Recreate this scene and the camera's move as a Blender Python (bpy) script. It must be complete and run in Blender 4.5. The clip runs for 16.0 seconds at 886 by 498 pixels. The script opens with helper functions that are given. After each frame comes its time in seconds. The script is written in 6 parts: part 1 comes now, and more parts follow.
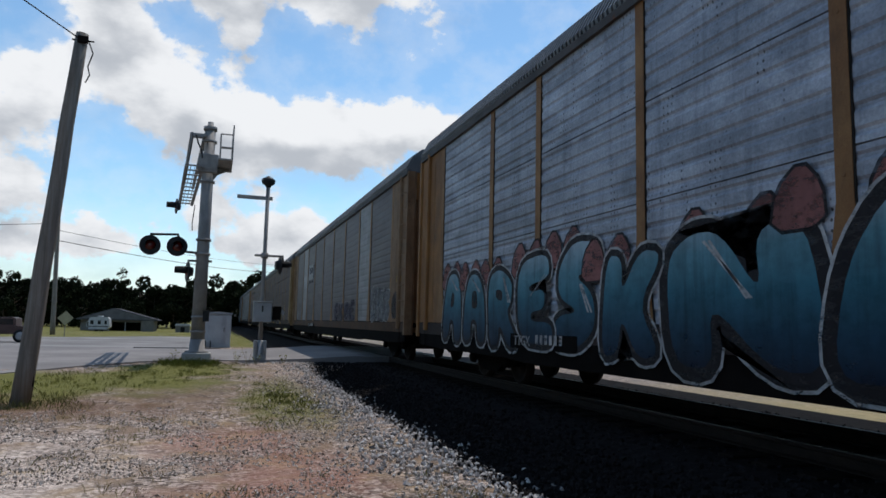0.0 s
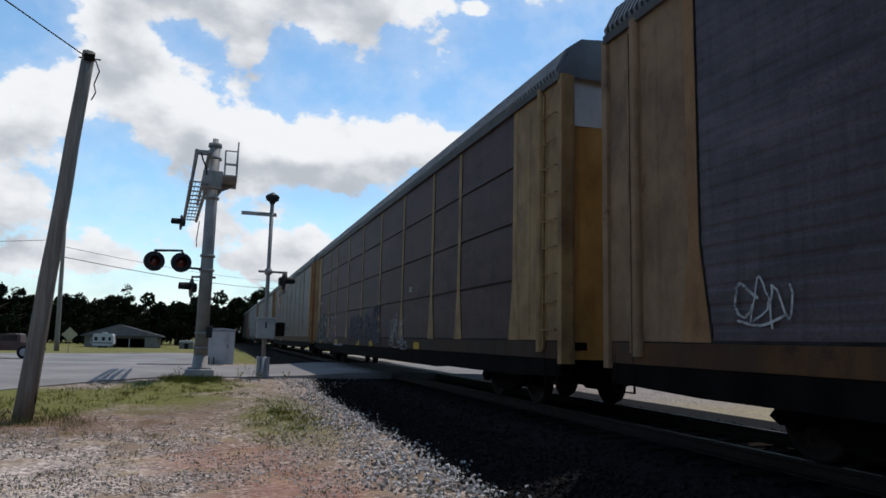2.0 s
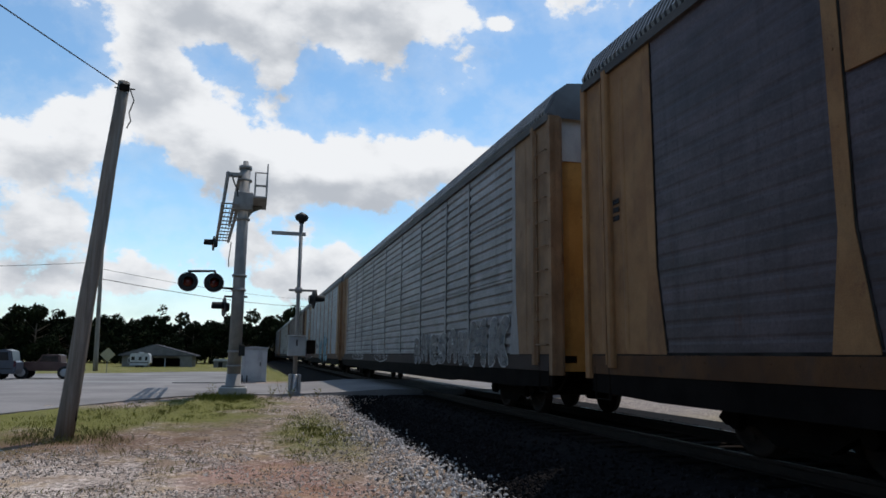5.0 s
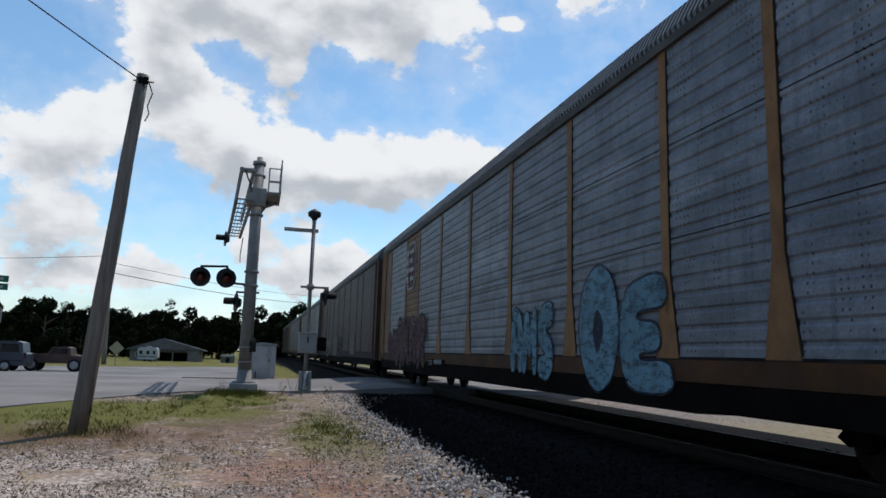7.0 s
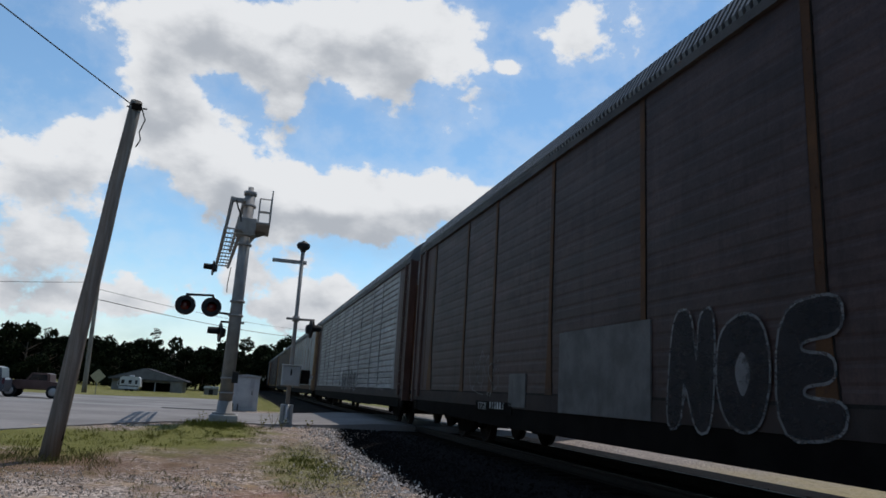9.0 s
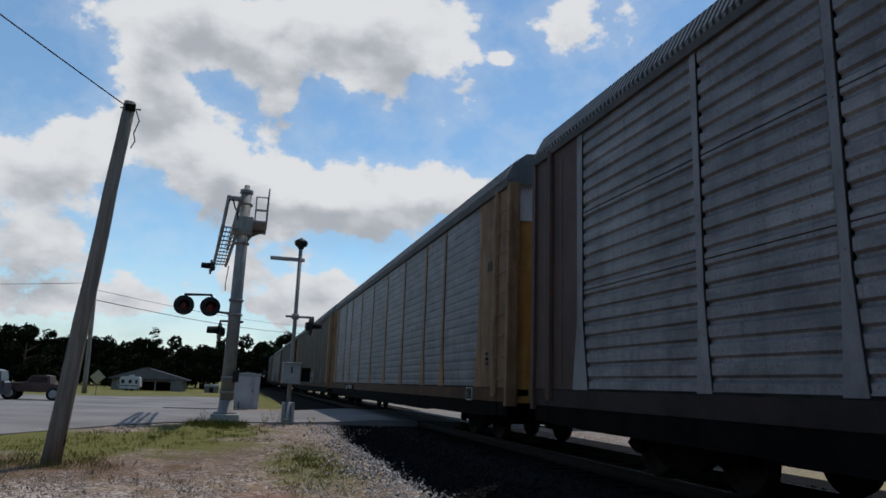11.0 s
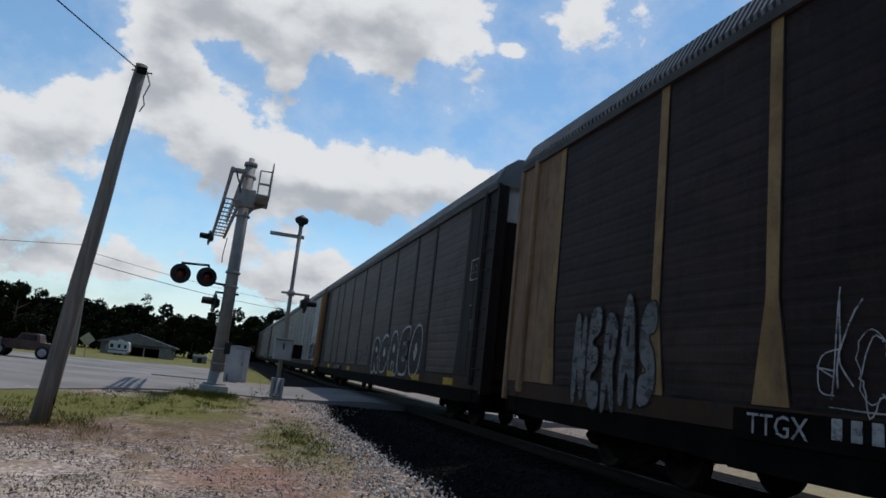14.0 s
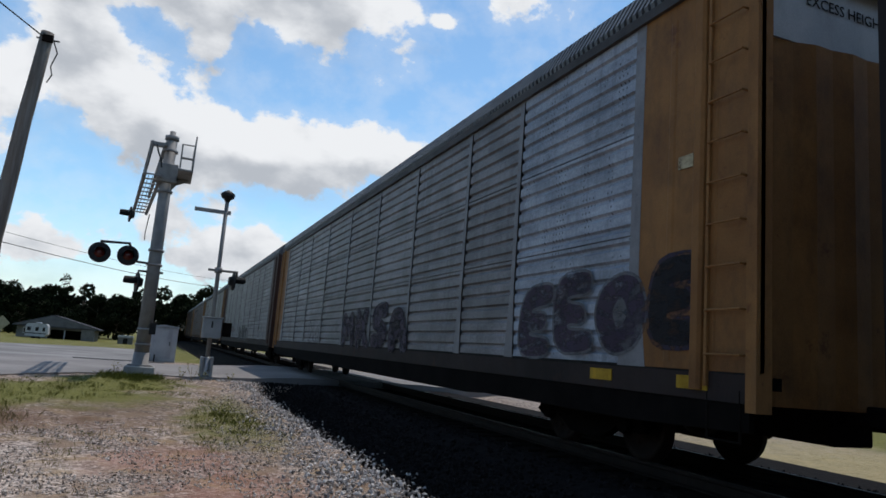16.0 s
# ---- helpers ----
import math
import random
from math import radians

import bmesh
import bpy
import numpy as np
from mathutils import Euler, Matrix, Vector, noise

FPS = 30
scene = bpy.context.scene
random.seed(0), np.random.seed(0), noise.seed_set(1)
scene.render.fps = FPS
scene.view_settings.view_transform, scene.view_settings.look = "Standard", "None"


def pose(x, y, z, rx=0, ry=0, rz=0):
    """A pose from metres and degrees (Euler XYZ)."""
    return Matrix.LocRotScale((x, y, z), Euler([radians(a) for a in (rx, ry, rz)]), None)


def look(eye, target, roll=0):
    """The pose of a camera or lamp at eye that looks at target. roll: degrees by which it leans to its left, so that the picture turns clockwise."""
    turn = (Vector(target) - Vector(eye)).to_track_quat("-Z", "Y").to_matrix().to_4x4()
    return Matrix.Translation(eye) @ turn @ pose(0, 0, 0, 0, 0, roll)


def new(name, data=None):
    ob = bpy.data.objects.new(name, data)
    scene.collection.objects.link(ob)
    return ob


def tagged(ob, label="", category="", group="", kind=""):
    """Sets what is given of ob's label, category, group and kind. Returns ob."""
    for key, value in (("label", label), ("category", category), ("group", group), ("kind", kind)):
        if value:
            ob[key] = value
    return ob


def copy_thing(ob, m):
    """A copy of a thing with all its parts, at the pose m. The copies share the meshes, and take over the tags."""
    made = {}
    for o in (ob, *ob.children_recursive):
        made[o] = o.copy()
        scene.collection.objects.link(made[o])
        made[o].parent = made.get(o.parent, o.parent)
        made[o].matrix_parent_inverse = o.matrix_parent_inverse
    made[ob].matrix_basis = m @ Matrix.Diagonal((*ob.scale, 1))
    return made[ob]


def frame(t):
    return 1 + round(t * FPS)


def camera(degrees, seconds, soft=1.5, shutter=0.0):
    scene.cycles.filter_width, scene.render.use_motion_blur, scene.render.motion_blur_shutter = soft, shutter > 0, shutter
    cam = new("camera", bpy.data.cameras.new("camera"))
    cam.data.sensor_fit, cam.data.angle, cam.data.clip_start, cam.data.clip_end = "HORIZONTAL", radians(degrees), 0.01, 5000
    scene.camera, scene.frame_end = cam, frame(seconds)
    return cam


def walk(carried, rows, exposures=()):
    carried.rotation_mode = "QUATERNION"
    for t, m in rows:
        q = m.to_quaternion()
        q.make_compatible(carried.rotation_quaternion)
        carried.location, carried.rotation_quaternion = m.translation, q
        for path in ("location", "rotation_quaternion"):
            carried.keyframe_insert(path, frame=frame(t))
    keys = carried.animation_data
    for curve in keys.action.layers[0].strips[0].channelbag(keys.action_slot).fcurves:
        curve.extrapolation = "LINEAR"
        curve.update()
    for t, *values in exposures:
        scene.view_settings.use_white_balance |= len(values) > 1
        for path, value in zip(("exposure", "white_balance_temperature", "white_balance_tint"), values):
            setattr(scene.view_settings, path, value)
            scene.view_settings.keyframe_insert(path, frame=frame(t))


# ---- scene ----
cam = camera(65.95, 16.0, soft=1.6, shutter=0.0)


def aim(yaw, pitch, roll, x, y, z):
    """Camera pose: yaw to the left, pitch up, roll to its right, in degrees, and where it is held."""
    return Matrix.Translation((x, y, z)) @ pose(0, 0, 0, 0, 0, yaw) @ pose(0, 0, 0, 90 + pitch) @ pose(0, 0, 0, 0, 0, -roll)


# seconds; yaw, pitch, roll; place of the held camera
TURNS = [
    (0.0, -18.33, 6.31, -1.37, 0.03, 0.03, 1.60),
    (0.5, -18.12, 7.27, -1.06, 0.03, 0.02, 1.58),
    (1.0, -18.26, 7.10, -1.33, 0.04, 0.00, 1.59),
    (1.5, -18.25, 7.36, -1.79, 0.05, 0.03, 1.59),
    (2.0, -17.95, 7.68, -1.40, 0.05, 0.02, 1.59),
    (2.5, -16.72, 7.09, -0.71, 0.05, -0.01, 1.60),
    (3.0, -14.18, 3.06, 0.27, 0.07, 0.06, 1.60),
    (3.5, -16.25, 7.79, 0.36, 0.06, 0.00, 1.62),
    (4.0, -15.61, 7.78, 0.36, 0.04, 0.08, 1.61),
    (4.5, -15.28, 9.13, -0.18, 0.08, -0.04, 1.63),
    (5.0, -15.43, 8.92, -0.68, 0.08, -0.16, 1.59),
    (5.2, -14.66, 8.00, -0.36, 0.07, -0.16, 1.59),
    (7.3, -15.29, 9.33, -2.14, -0.08, 0.01, 1.59),
    (7.5, -16.91, 10.18, -2.24, -0.01, 0.00, 1.56),
    (8.0, -18.20, 9.07, -2.99, 0.02, -0.07, 1.54),
    (8.5, -15.34, 10.25, -3.74, 0.03, 0.00, 1.54),
    (9.0, -15.43, 12.04, -3.42, 0.02, -0.03, 1.54),
    (9.2, -15.76, 12.34, -2.46, 0.05, -0.04, 1.54),
    (11.3, -15.70, 11.41, -2.20, -0.01, 0.02, 1.62),
    (11.5, -15.47, 11.83, -2.36, -0.01, 0.02, 1.63),
    (12.0, -14.67, 11.20, -3.11, -0.01, 0.02, 1.62),
    (12.5, -15.08, 11.17, -3.07, -0.01, 0.03, 1.63),
    (13.0, -14.86, 11.71, -3.44, 0.00, 0.02, 1.63),
    (13.5, -14.23, 11.43, -3.42, -0.02, -0.01, 1.64),
    (14.0, -16.07, 10.49, -6.34, -0.10, 0.09, 1.58),
    (14.5, -19.75, 9.33, -5.29, -0.06, 0.04, 1.60),
    (15.0, -21.19, 9.62, -4.68, -0.02, 0.01, 1.62),
    (15.5, -22.12, 9.17, -4.23, -0.01, 0.02, 1.60),
    (16.0, -21.87, 8.76, -4.49, -0.03, 0.04, 1.60),
]
walk(cam, [(t, aim(*row)) for t, *row in TURNS],
     exposures=[(0, 0.03), (3.2, 0.08), (5, 0.03), (7, 0.0), (9, -0.12), (11.3, -0.25), (14, -0.2), (15, 0.0), (16, 0.0)])

# ---- world, sun ----
SUN_DIR = Vector((0.30, 0.34, 1.0)).normalized()
SUN_EL = math.asin(SUN_DIR.z)
SUN_AZ = math.atan2(SUN_DIR.x, SUN_DIR.y)

# the clouds of that sky: azimuth (right of the track), elevation, half widths, in degrees
CLOUDS_LEFT = [(-16.2, 13.8, 4.4, 3.8), (-14.7, 8.6, 3.3, 2.0), (-15.2, 4.9, 4.4, 1.8), (-13.6, 16.4, 2.3, 1.6),
               (-9.5, 23.2, 1.9, 2.4), (-8.1, 20.9, 2.4, 2.5), (-6.4, 18.2, 3.5, 2.6), (-3.5, 16.4, 3.6, 2.4),
               (-8.1, 5.6, 2.4, 1.1), (-0.9, 9.0, 2.2, 2.3)]
CLOUDS_MID = [(0.2, 15.1, 4.2, 2.3), (4.9, 14.9, 4.3, 2.2), (9.3, 14.9, 3.9, 2.4), (13.1, 16.1, 3.9, 2.4),
              (17.0, 16.3, 3.9, 1.9), (7.5, 7.0, 3.5, 1.9), (3.5, 5.7, 2.7, 1.4)]
CLOUDS_HIGH = [(-8.9, 26.6, 5.3, 2.3), (-3.2, 28.3, 5.7, 2.0), (3.2, 27.6, 4.7, 2.5), (8.3, 26.5, 3.5, 2.6),
               (9.6, 29.6, 6.2, 2.5), (15.4, 27.8, 3.8, 2.6), (26.3, 30.0, 3.0, 2.0), (-0.9, 24.8, 2.6, 1.5),
               (1.5, 22.8, 1.7, 1.5), (20.3, 27.1, 1.3, 0.6)]
SKY_STRENGTH = 0.157
CLOUD_WHITE = 0.95


class Nodes:
    """Short hand for a node tree."""

    def __init__(self, tree):
        self.tree = tree
        tree.nodes.clear()

    def add(self, kind, operation="", clamp=False, interpolation="", data="", blend=""):
        n = self.tree.nodes.new(kind)
        if operation:
            n.operation = operation
        if clamp:
            n.use_clamp = True
        if interpolation:
            n.interpolation_type = interpolation
        if data:
            n.data_type, n.blend_type = data, blend
        return n

    def put(self, socket, v):
        if isinstance(v, bpy.types.NodeSocket):
            self.tree.links.new(v, socket)
        else:
            socket.default_value = v

    def math(self, op, a, b=0.0, c=0.0, clamp=False):
        n = self.add("ShaderNodeMath", op, clamp)
        for s, v in zip(n.inputs, (a, b, c)):
            self.put(s, v)
        return n.outputs[0]

    def smooth(self, v, lo, hi):
        n = self.add("ShaderNodeMapRange", interpolation="SMOOTHSTEP")
        self.put(n.inputs["Value"], v)
        n.inputs["From Min"].default_value, n.inputs["From Max"].default_value = lo, hi
        return n.outputs[0]

    def mix(self, f, a, b, blend="MIX"):
        n = self.add("ShaderNodeMix", data="RGBA", blend=blend)
        self.put(n.inputs[0], f)
        self.put(n.inputs[6], a if isinstance(a, bpy.types.NodeSocket) else (*a, 1))
        self.put(n.inputs[7], b if isinstance(b, bpy.types.NodeSocket) else (*b, 1))
        return n.outputs[2]

    def scaled(self, vector, s):
        n = self.add("ShaderNodeMapping")
        self.put(n.inputs["Vector"], vector)
        n.inputs["Scale"].default_value = s if isinstance(s, tuple) else (s, s, s)
        return n.outputs[0]

    def noise(self, vector, scale, detail=4.0, rough=0.55):
        n = self.add("ShaderNodeTexNoise")
        self.put(n.inputs["Vector"], vector)
        n.inputs["Scale"].default_value, n.inputs["Detail"].default_value, n.inputs["Roughness"].default_value = scale, detail, rough
        return n.outputs[0]

    def cells(self, vector, scale, out="Distance"):
        n = self.add("ShaderNodeTexVoronoi")
        self.put(n.inputs["Vector"], vector)
        n.inputs["Scale"].default_value = scale
        return n.outputs[out]


def build_world():
    world = bpy.data.worlds.new("sky")
    scene.world = world
    world.use_nodes = True
    k = Nodes(world.node_tree)
    sky = k.add("ShaderNodeTexSky")
    sky.sky_type, sky.sun_disc, sky.sun_elevation, sky.sun_rotation = "NISHITA", False, SUN_EL, SUN_AZ
    sky.air_density, sky.dust_density, sky.ozone_density = 1.0, 0.1, 2.5
    way = k.add("ShaderNodeTexCoord").outputs["Generated"]
    sep = k.add("ShaderNodeSeparateXYZ")
    k.put(sep.inputs[0], way)
    x, y, z = sep.outputs
    deg = 180 / math.pi
    az = k.math("MULTIPLY", k.math("ARCTAN2", x, y), deg)
    el = k.math("MULTIPLY", k.math("ARCSINE", z), deg)

    def heap(up):
        """How deep in cloud a direction lies, looked up a little higher by some degrees."""
        total = None
        for a, e, ra, re in CLOUDS_LEFT + CLOUDS_MID + CLOUDS_HIGH:
            u = k.math("DIVIDE", k.math("SUBTRACT", az, a), ra)
            v = k.math("DIVIDE", k.math("SUBTRACT", el, e - up), re)
            r = k.math("ADD", k.math("MULTIPLY", u, u), k.math("MULTIPLY", v, v))
            b = k.math("EXPONENT", k.math("MULTIPLY", r, -0.8))
            total = b if total is None else k.math("ADD", total, b)
        return k.math("MINIMUM", total, 1.5)

    body, above = heap(0.0), heap(2.4)
    # sparser cumulus all round out of view, thinned to lower the fill light
    wide = k.noise(k.scaled(way, (1, 1, 2.0)), 3.2, 3)
    aside = k.smooth(k.math("ABSOLUTE", k.math("SUBTRACT", az, 5.0)), 30, 45)
    high = k.smooth(el, 32, 42)
    other = k.math("MULTIPLY", k.math("MAXIMUM", aside, high), k.smooth(wide, 0.6, 0.78))
    flat = k.scaled(way, (1, 1, 1.35))
    puff = k.math("SUBTRACT", k.noise(flat, 9, 4, 0.5), 0.5)
    head = k.math("SUBTRACT", 0.42, k.cells(flat, 19))
    curl = k.math("SUBTRACT", k.noise(flat, 34, 6, 0.62), 0.5)
    fine = k.math("SUBTRACT", k.noise(way, 60, 4, 0.6), 0.5)
    d = k.math("ADD", k.math("ADD", body, other), k.math("MULTIPLY", puff, 2.0))
    d = k.math("ADD", d, k.math("MULTIPLY", head, 0.4))
    d = k.math("ADD", d, k.math("ADD", k.math("MULTIPLY", curl, 1.1), k.math("MULTIPLY", fine, 0.4)))
    cover = k.smooth(d, 0.3, 0.72)
    veil = k.math("ADD", 0.02, k.math("MULTIPLY", k.smooth(d, -0.3, 0.5), 0.2))
    cover = k.math("MAXIMUM", cover, veil)
    low = k.math("MULTIPLY", k.math("SUBTRACT", 1.0, k.smooth(el, 0, 11)), 0.62)
    cover = k.math("MAXIMUM", cover, low)
    billow = k.math("SUBTRACT", k.noise(k.scaled(way, (1, 1, 1.7)), 13, 7, 0.56), 0.5)
    core = k.math("ADD", k.math("MULTIPLY", above, 0.75), k.math("ADD", k.math("MULTIPLY", puff, 1.3), k.math("MULTIPLY", billow, 2.1)))
    core = k.math("SUBTRACT", core, k.math("MULTIPLY", head, 0.5))
    core = k.math("ADD", core, k.math("MULTIPLY", k.math("SUBTRACT", 1.0, k.smooth(el, 5, 17)), 0.3))
    thick = k.smooth(core, 0.35, 1.6)
    white = k.mix(thick, (0.9 * CLOUD_WHITE, 0.92 * CLOUD_WHITE, 0.95 * CLOUD_WHITE), (0.5 * CLOUD_WHITE, 0.535 * CLOUD_WHITE, 0.59 * CLOUD_WHITE))
    blue = k.add("ShaderNodeVectorMath", operation="SCALE")
    k.put(blue.inputs[0], k.mix(1.0, sky.outputs[0], (0.82, 0.98, 0.98), "MULTIPLY"))
    blue.inputs["Scale"].default_value = SKY_STRENGTH
    bg = k.add("ShaderNodeBackground")
    k.put(bg.inputs["Color"], k.mix(cover, blue.outputs[0], white))
    out = k.add("ShaderNodeOutputWorld")
    k.put(out.inputs[0], bg.outputs[0])


build_world()
sun = new("sun", bpy.data.lights.new("sun", "SUN"))
sun.data.energy, sun.data.angle, sun.data.color = 2.9, radians(0.53), (1.0, 0.95, 0.9)
sun.matrix_world = look(tuple(SUN_DIR * 200), (0, 0, 0))

# ---- materials ----
HAVE = {}


def mat(name, a, b, scale=3.0, rough=0.7, metal=0.0, bump=0.15, grain=60.0, stretch=(1, 1, 1), rust=0.0, stain=0.0,
        rust_colour=(0.12, 0.045, 0.02), random_shift=0.12, streak=0.0):
    """A worn surface: two colours mixed by coarse and fine noise, rust spots, dark streaks and grain."""
    if name in HAVE:
        return HAVE[name]
    m = bpy.data.materials.new(name)
    m.use_nodes = True
    k = Nodes(m.node_tree)
    p = k.add("ShaderNodeBsdfPrincipled")
    pos = k.add("ShaderNodeTexCoord").outputs["Object"]
    rnd = k.add("ShaderNodeObjectInfo").outputs["Random"]
    shift = k.add("ShaderNodeVectorMath", operation="ADD")
    k.put(shift.inputs[0], pos)
    k.put(shift.inputs[1], k.math("MULTIPLY", rnd, 37.0))
    pos = shift.outputs[0]
    big = k.noise(k.scaled(pos, stretch), scale, 5, 0.6)
    colour = k.mix(k.smooth(big, 0.3, 0.7), a, b)
    small = k.noise(pos, grain, 3)
    colour = k.mix(0.22, colour, k.mix(small, (0, 0, 0), (1, 1, 1)), "OVERLAY")
    tone = k.math("ADD", 1.0 - random_shift / 2, k.math("MULTIPLY", rnd, random_shift))
    grey = k.add("ShaderNodeCombineColor")
    for s in grey.inputs:
        k.put(s, tone)
    colour = k.mix(1.0, colour, grey.outputs[0], "MULTIPLY")
    r = rough
    if rust:
        spots = k.smooth(k.noise(pos, 2.1, 7, 0.7), 0.72 - 0.25 * rust, 0.8 - 0.2 * rust)
        colour = k.mix(k.math("MULTIPLY", spots, 0.85), colour, rust_colour)
    if stain:
        run = k.smooth(k.noise(k.scaled(pos, (2.0, 2.0, 0.7)), 1.3, 6, 0.62), 0.46, 0.8)
        colour = k.mix(k.math("MULTIPLY", run, stain), colour, (0.035, 0.03, 0.028))
    if streak:
        long = k.smooth(k.noise(k.scaled(pos, (3.0, 3.0, 0.9)), 1.2, 6, 0.7), 0.52, 0.74)
        blotch = k.smooth(k.noise(k.scaled(pos, (1.6, 1.6, 1.0)), 1.1, 8, 0.72), 0.46, 0.68)
        colour = k.mix(k.math("MULTIPLY", long, streak), colour, (0.05, 0.022, 0.012))
        colour = k.mix(k.math("MULTIPLY", blotch, streak * 0.8), colour, (0.03, 0.019, 0.014))
    k.put(p.inputs["Base Color"], colour)
    k.put(p.inputs["Roughness"], k.math("ADD", r - 0.08, k.math("MULTIPLY", big, 0.16)))
    p.inputs["Metallic"].default_value = metal
    p.inputs["Specular IOR Level"].default_value = 0.5 if rough < 0.35 else 0.15 if rough < 0.8 else 0.03
    if bump:
        bm_ = k.add("ShaderNodeBump")
        bm_.inputs["Strength"].default_value = bump
        bm_.inputs["Distance"].default_value = 0.02
        k.put(bm_.inputs["Height"], small)
        k.put(p.inputs["Normal"], bm_.outputs[0])
    k.put(k.add("ShaderNodeOutputMaterial").inputs[0], p.outputs[0])
    HAVE[name] = m
    return m


def panel_mat(name, a, b, holes=0.5, rust=0.2, stain=0.5, rough=0.5, metal=0.08):
    """Galvanised or painted rack panel: streaked sheet with rows of punched holes and rust bleeding."""
    if name in HAVE:
        return HAVE[name]
    m = bpy.data.materials.new(name)
    m.use_nodes = True
    k = Nodes(m.node_tree)
    p = k.add("ShaderNodeBsdfPrincipled")
    pos = k.add("ShaderNodeTexCoord").outputs["Object"]
    rnd = k.add("ShaderNodeObjectInfo").outputs["Random"]
    sep = k.add("ShaderNodeSeparateXYZ")
    k.put(sep.inputs[0], pos)
    y, z = sep.outputs[1], sep.outputs[2]
    shift = k.add("ShaderNodeVectorMath", operation="ADD")
    k.put(shift.inputs[0], pos)
    k.put(shift.inputs[1], k.math("MULTIPLY", rnd, 53.0))
    q = shift.outputs[0]
    bands = k.noise(k.scaled(q, (1, 0.25, 3.0)), 1.3, 5, 0.6)
    colour = k.mix(k.smooth(bands, 0.3, 0.7), a, b)
    runs = k.smooth(k.noise(k.scaled(q, (4, 4, 0.25)), 1.6, 6, 0.65), 0.46, 0.72)
    colour = k.mix(k.math("MULTIPLY", runs, stain), colour, tuple(0.35 * c for c in a))
    pale = k.smooth(k.noise(k.scaled(q, (1, 0.3, 1.6)), 0.8, 4), 0.56, 0.7)
    colour = k.mix(k.math("MULTIPLY", pale, 0.35), colour, tuple(min(0.8, 1.75 * c) for c in b))
    bleed = k.smooth(k.noise(k.scaled(q, (2.2, 2.2, 0.5)), 1.7, 7, 0.7), 0.74 - 0.25 * rust, 0.84 - 0.22 * rust)
    colour = k.mix(k.math("MULTIPLY", bleed, 0.75), colour, tuple(0.45 * c + d for c, d in zip(a, (0.045, 0.017, 0.007))))
    if holes:
        fy = k.math("SUBTRACT", k.math("FRACT", k.math("MULTIPLY", y, 13.0)), 0.5)
        fz = k.math("SUBTRACT", k.math("FRACT", k.math("MULTIPLY", z, 11.0)), 0.5)
        dist = k.math("SQRT", k.math("ADD", k.math("MULTIPLY", fy, fy), k.math("MULTIPLY", fz, fz)))
        dot = k.math("SUBTRACT", 1.0, k.smooth(dist, 0.13, 0.22))
        where = k.smooth(k.noise(k.scaled(q, (1, 2.6, 0.7)), 1.5, 3), 0.56, 0.6)
        colour = k.mix(k.math("MULTIPLY", k.math("MULTIPLY", dot, where), holes), colour, (0.012, 0.012, 0.014))
    smear = k.smooth(k.noise(k.scaled(q, (1, 0.55, 1.1)), 1.9, 7, 0.68), 0.4, 0.66)
    colour = k.mix(k.math("MULTIPLY", smear, 0.6), colour, tuple(0.42 * c for c in a))
    fine = k.noise(q, 26, 6, 0.7)
    colour = k.mix(0.6, colour, k.mix(fine, (0, 0, 0), (1, 1, 1)), "OVERLAY")
    tone = k.math("ADD", 0.86, k.math("MULTIPLY", rnd, 0.28))
    grey = k.add("ShaderNodeCombineColor")
    for s in grey.inputs:
        k.put(s, tone)
    colour = k.mix(1.0, colour, grey.outputs[0], "MULTIPLY")
    k.put(p.inputs["Base Color"], colour)
    k.put(p.inputs["Roughness"], k.math("ADD", rough - 0.1, k.math("MULTIPLY", bands, 0.25)))
    k.put(p.inputs["Metallic"], metal)
    p.inputs["Specular IOR Level"].default_value = 0.34 if a[0] > 0.06 else 0.22 if a[0] > 0.03 else 0.14
    bp = k.add("ShaderNodeBump")
    bp.inputs["Strength"].default_value, bp.inputs["Distance"].default_value = 0.25, 0.02
    k.put(bp.inputs["Height"], k.noise(q, 6, 5))
    k.put(p.inputs["Normal"], bp.outputs[0])
    k.put(k.add("ShaderNodeOutputMaterial").inputs[0], p.outputs[0])
    HAVE[name] = m
    return m


CINDERS = ((0.2, 6.2, 0.9, 1.1), (0.9, 7.6, 0.7, 1.0), (-0.6, 4.6, 0.8, 0.7), (1.3, 5.3, 0.5, 0.8), (0.4, 9.6, 0.8, 1.2))


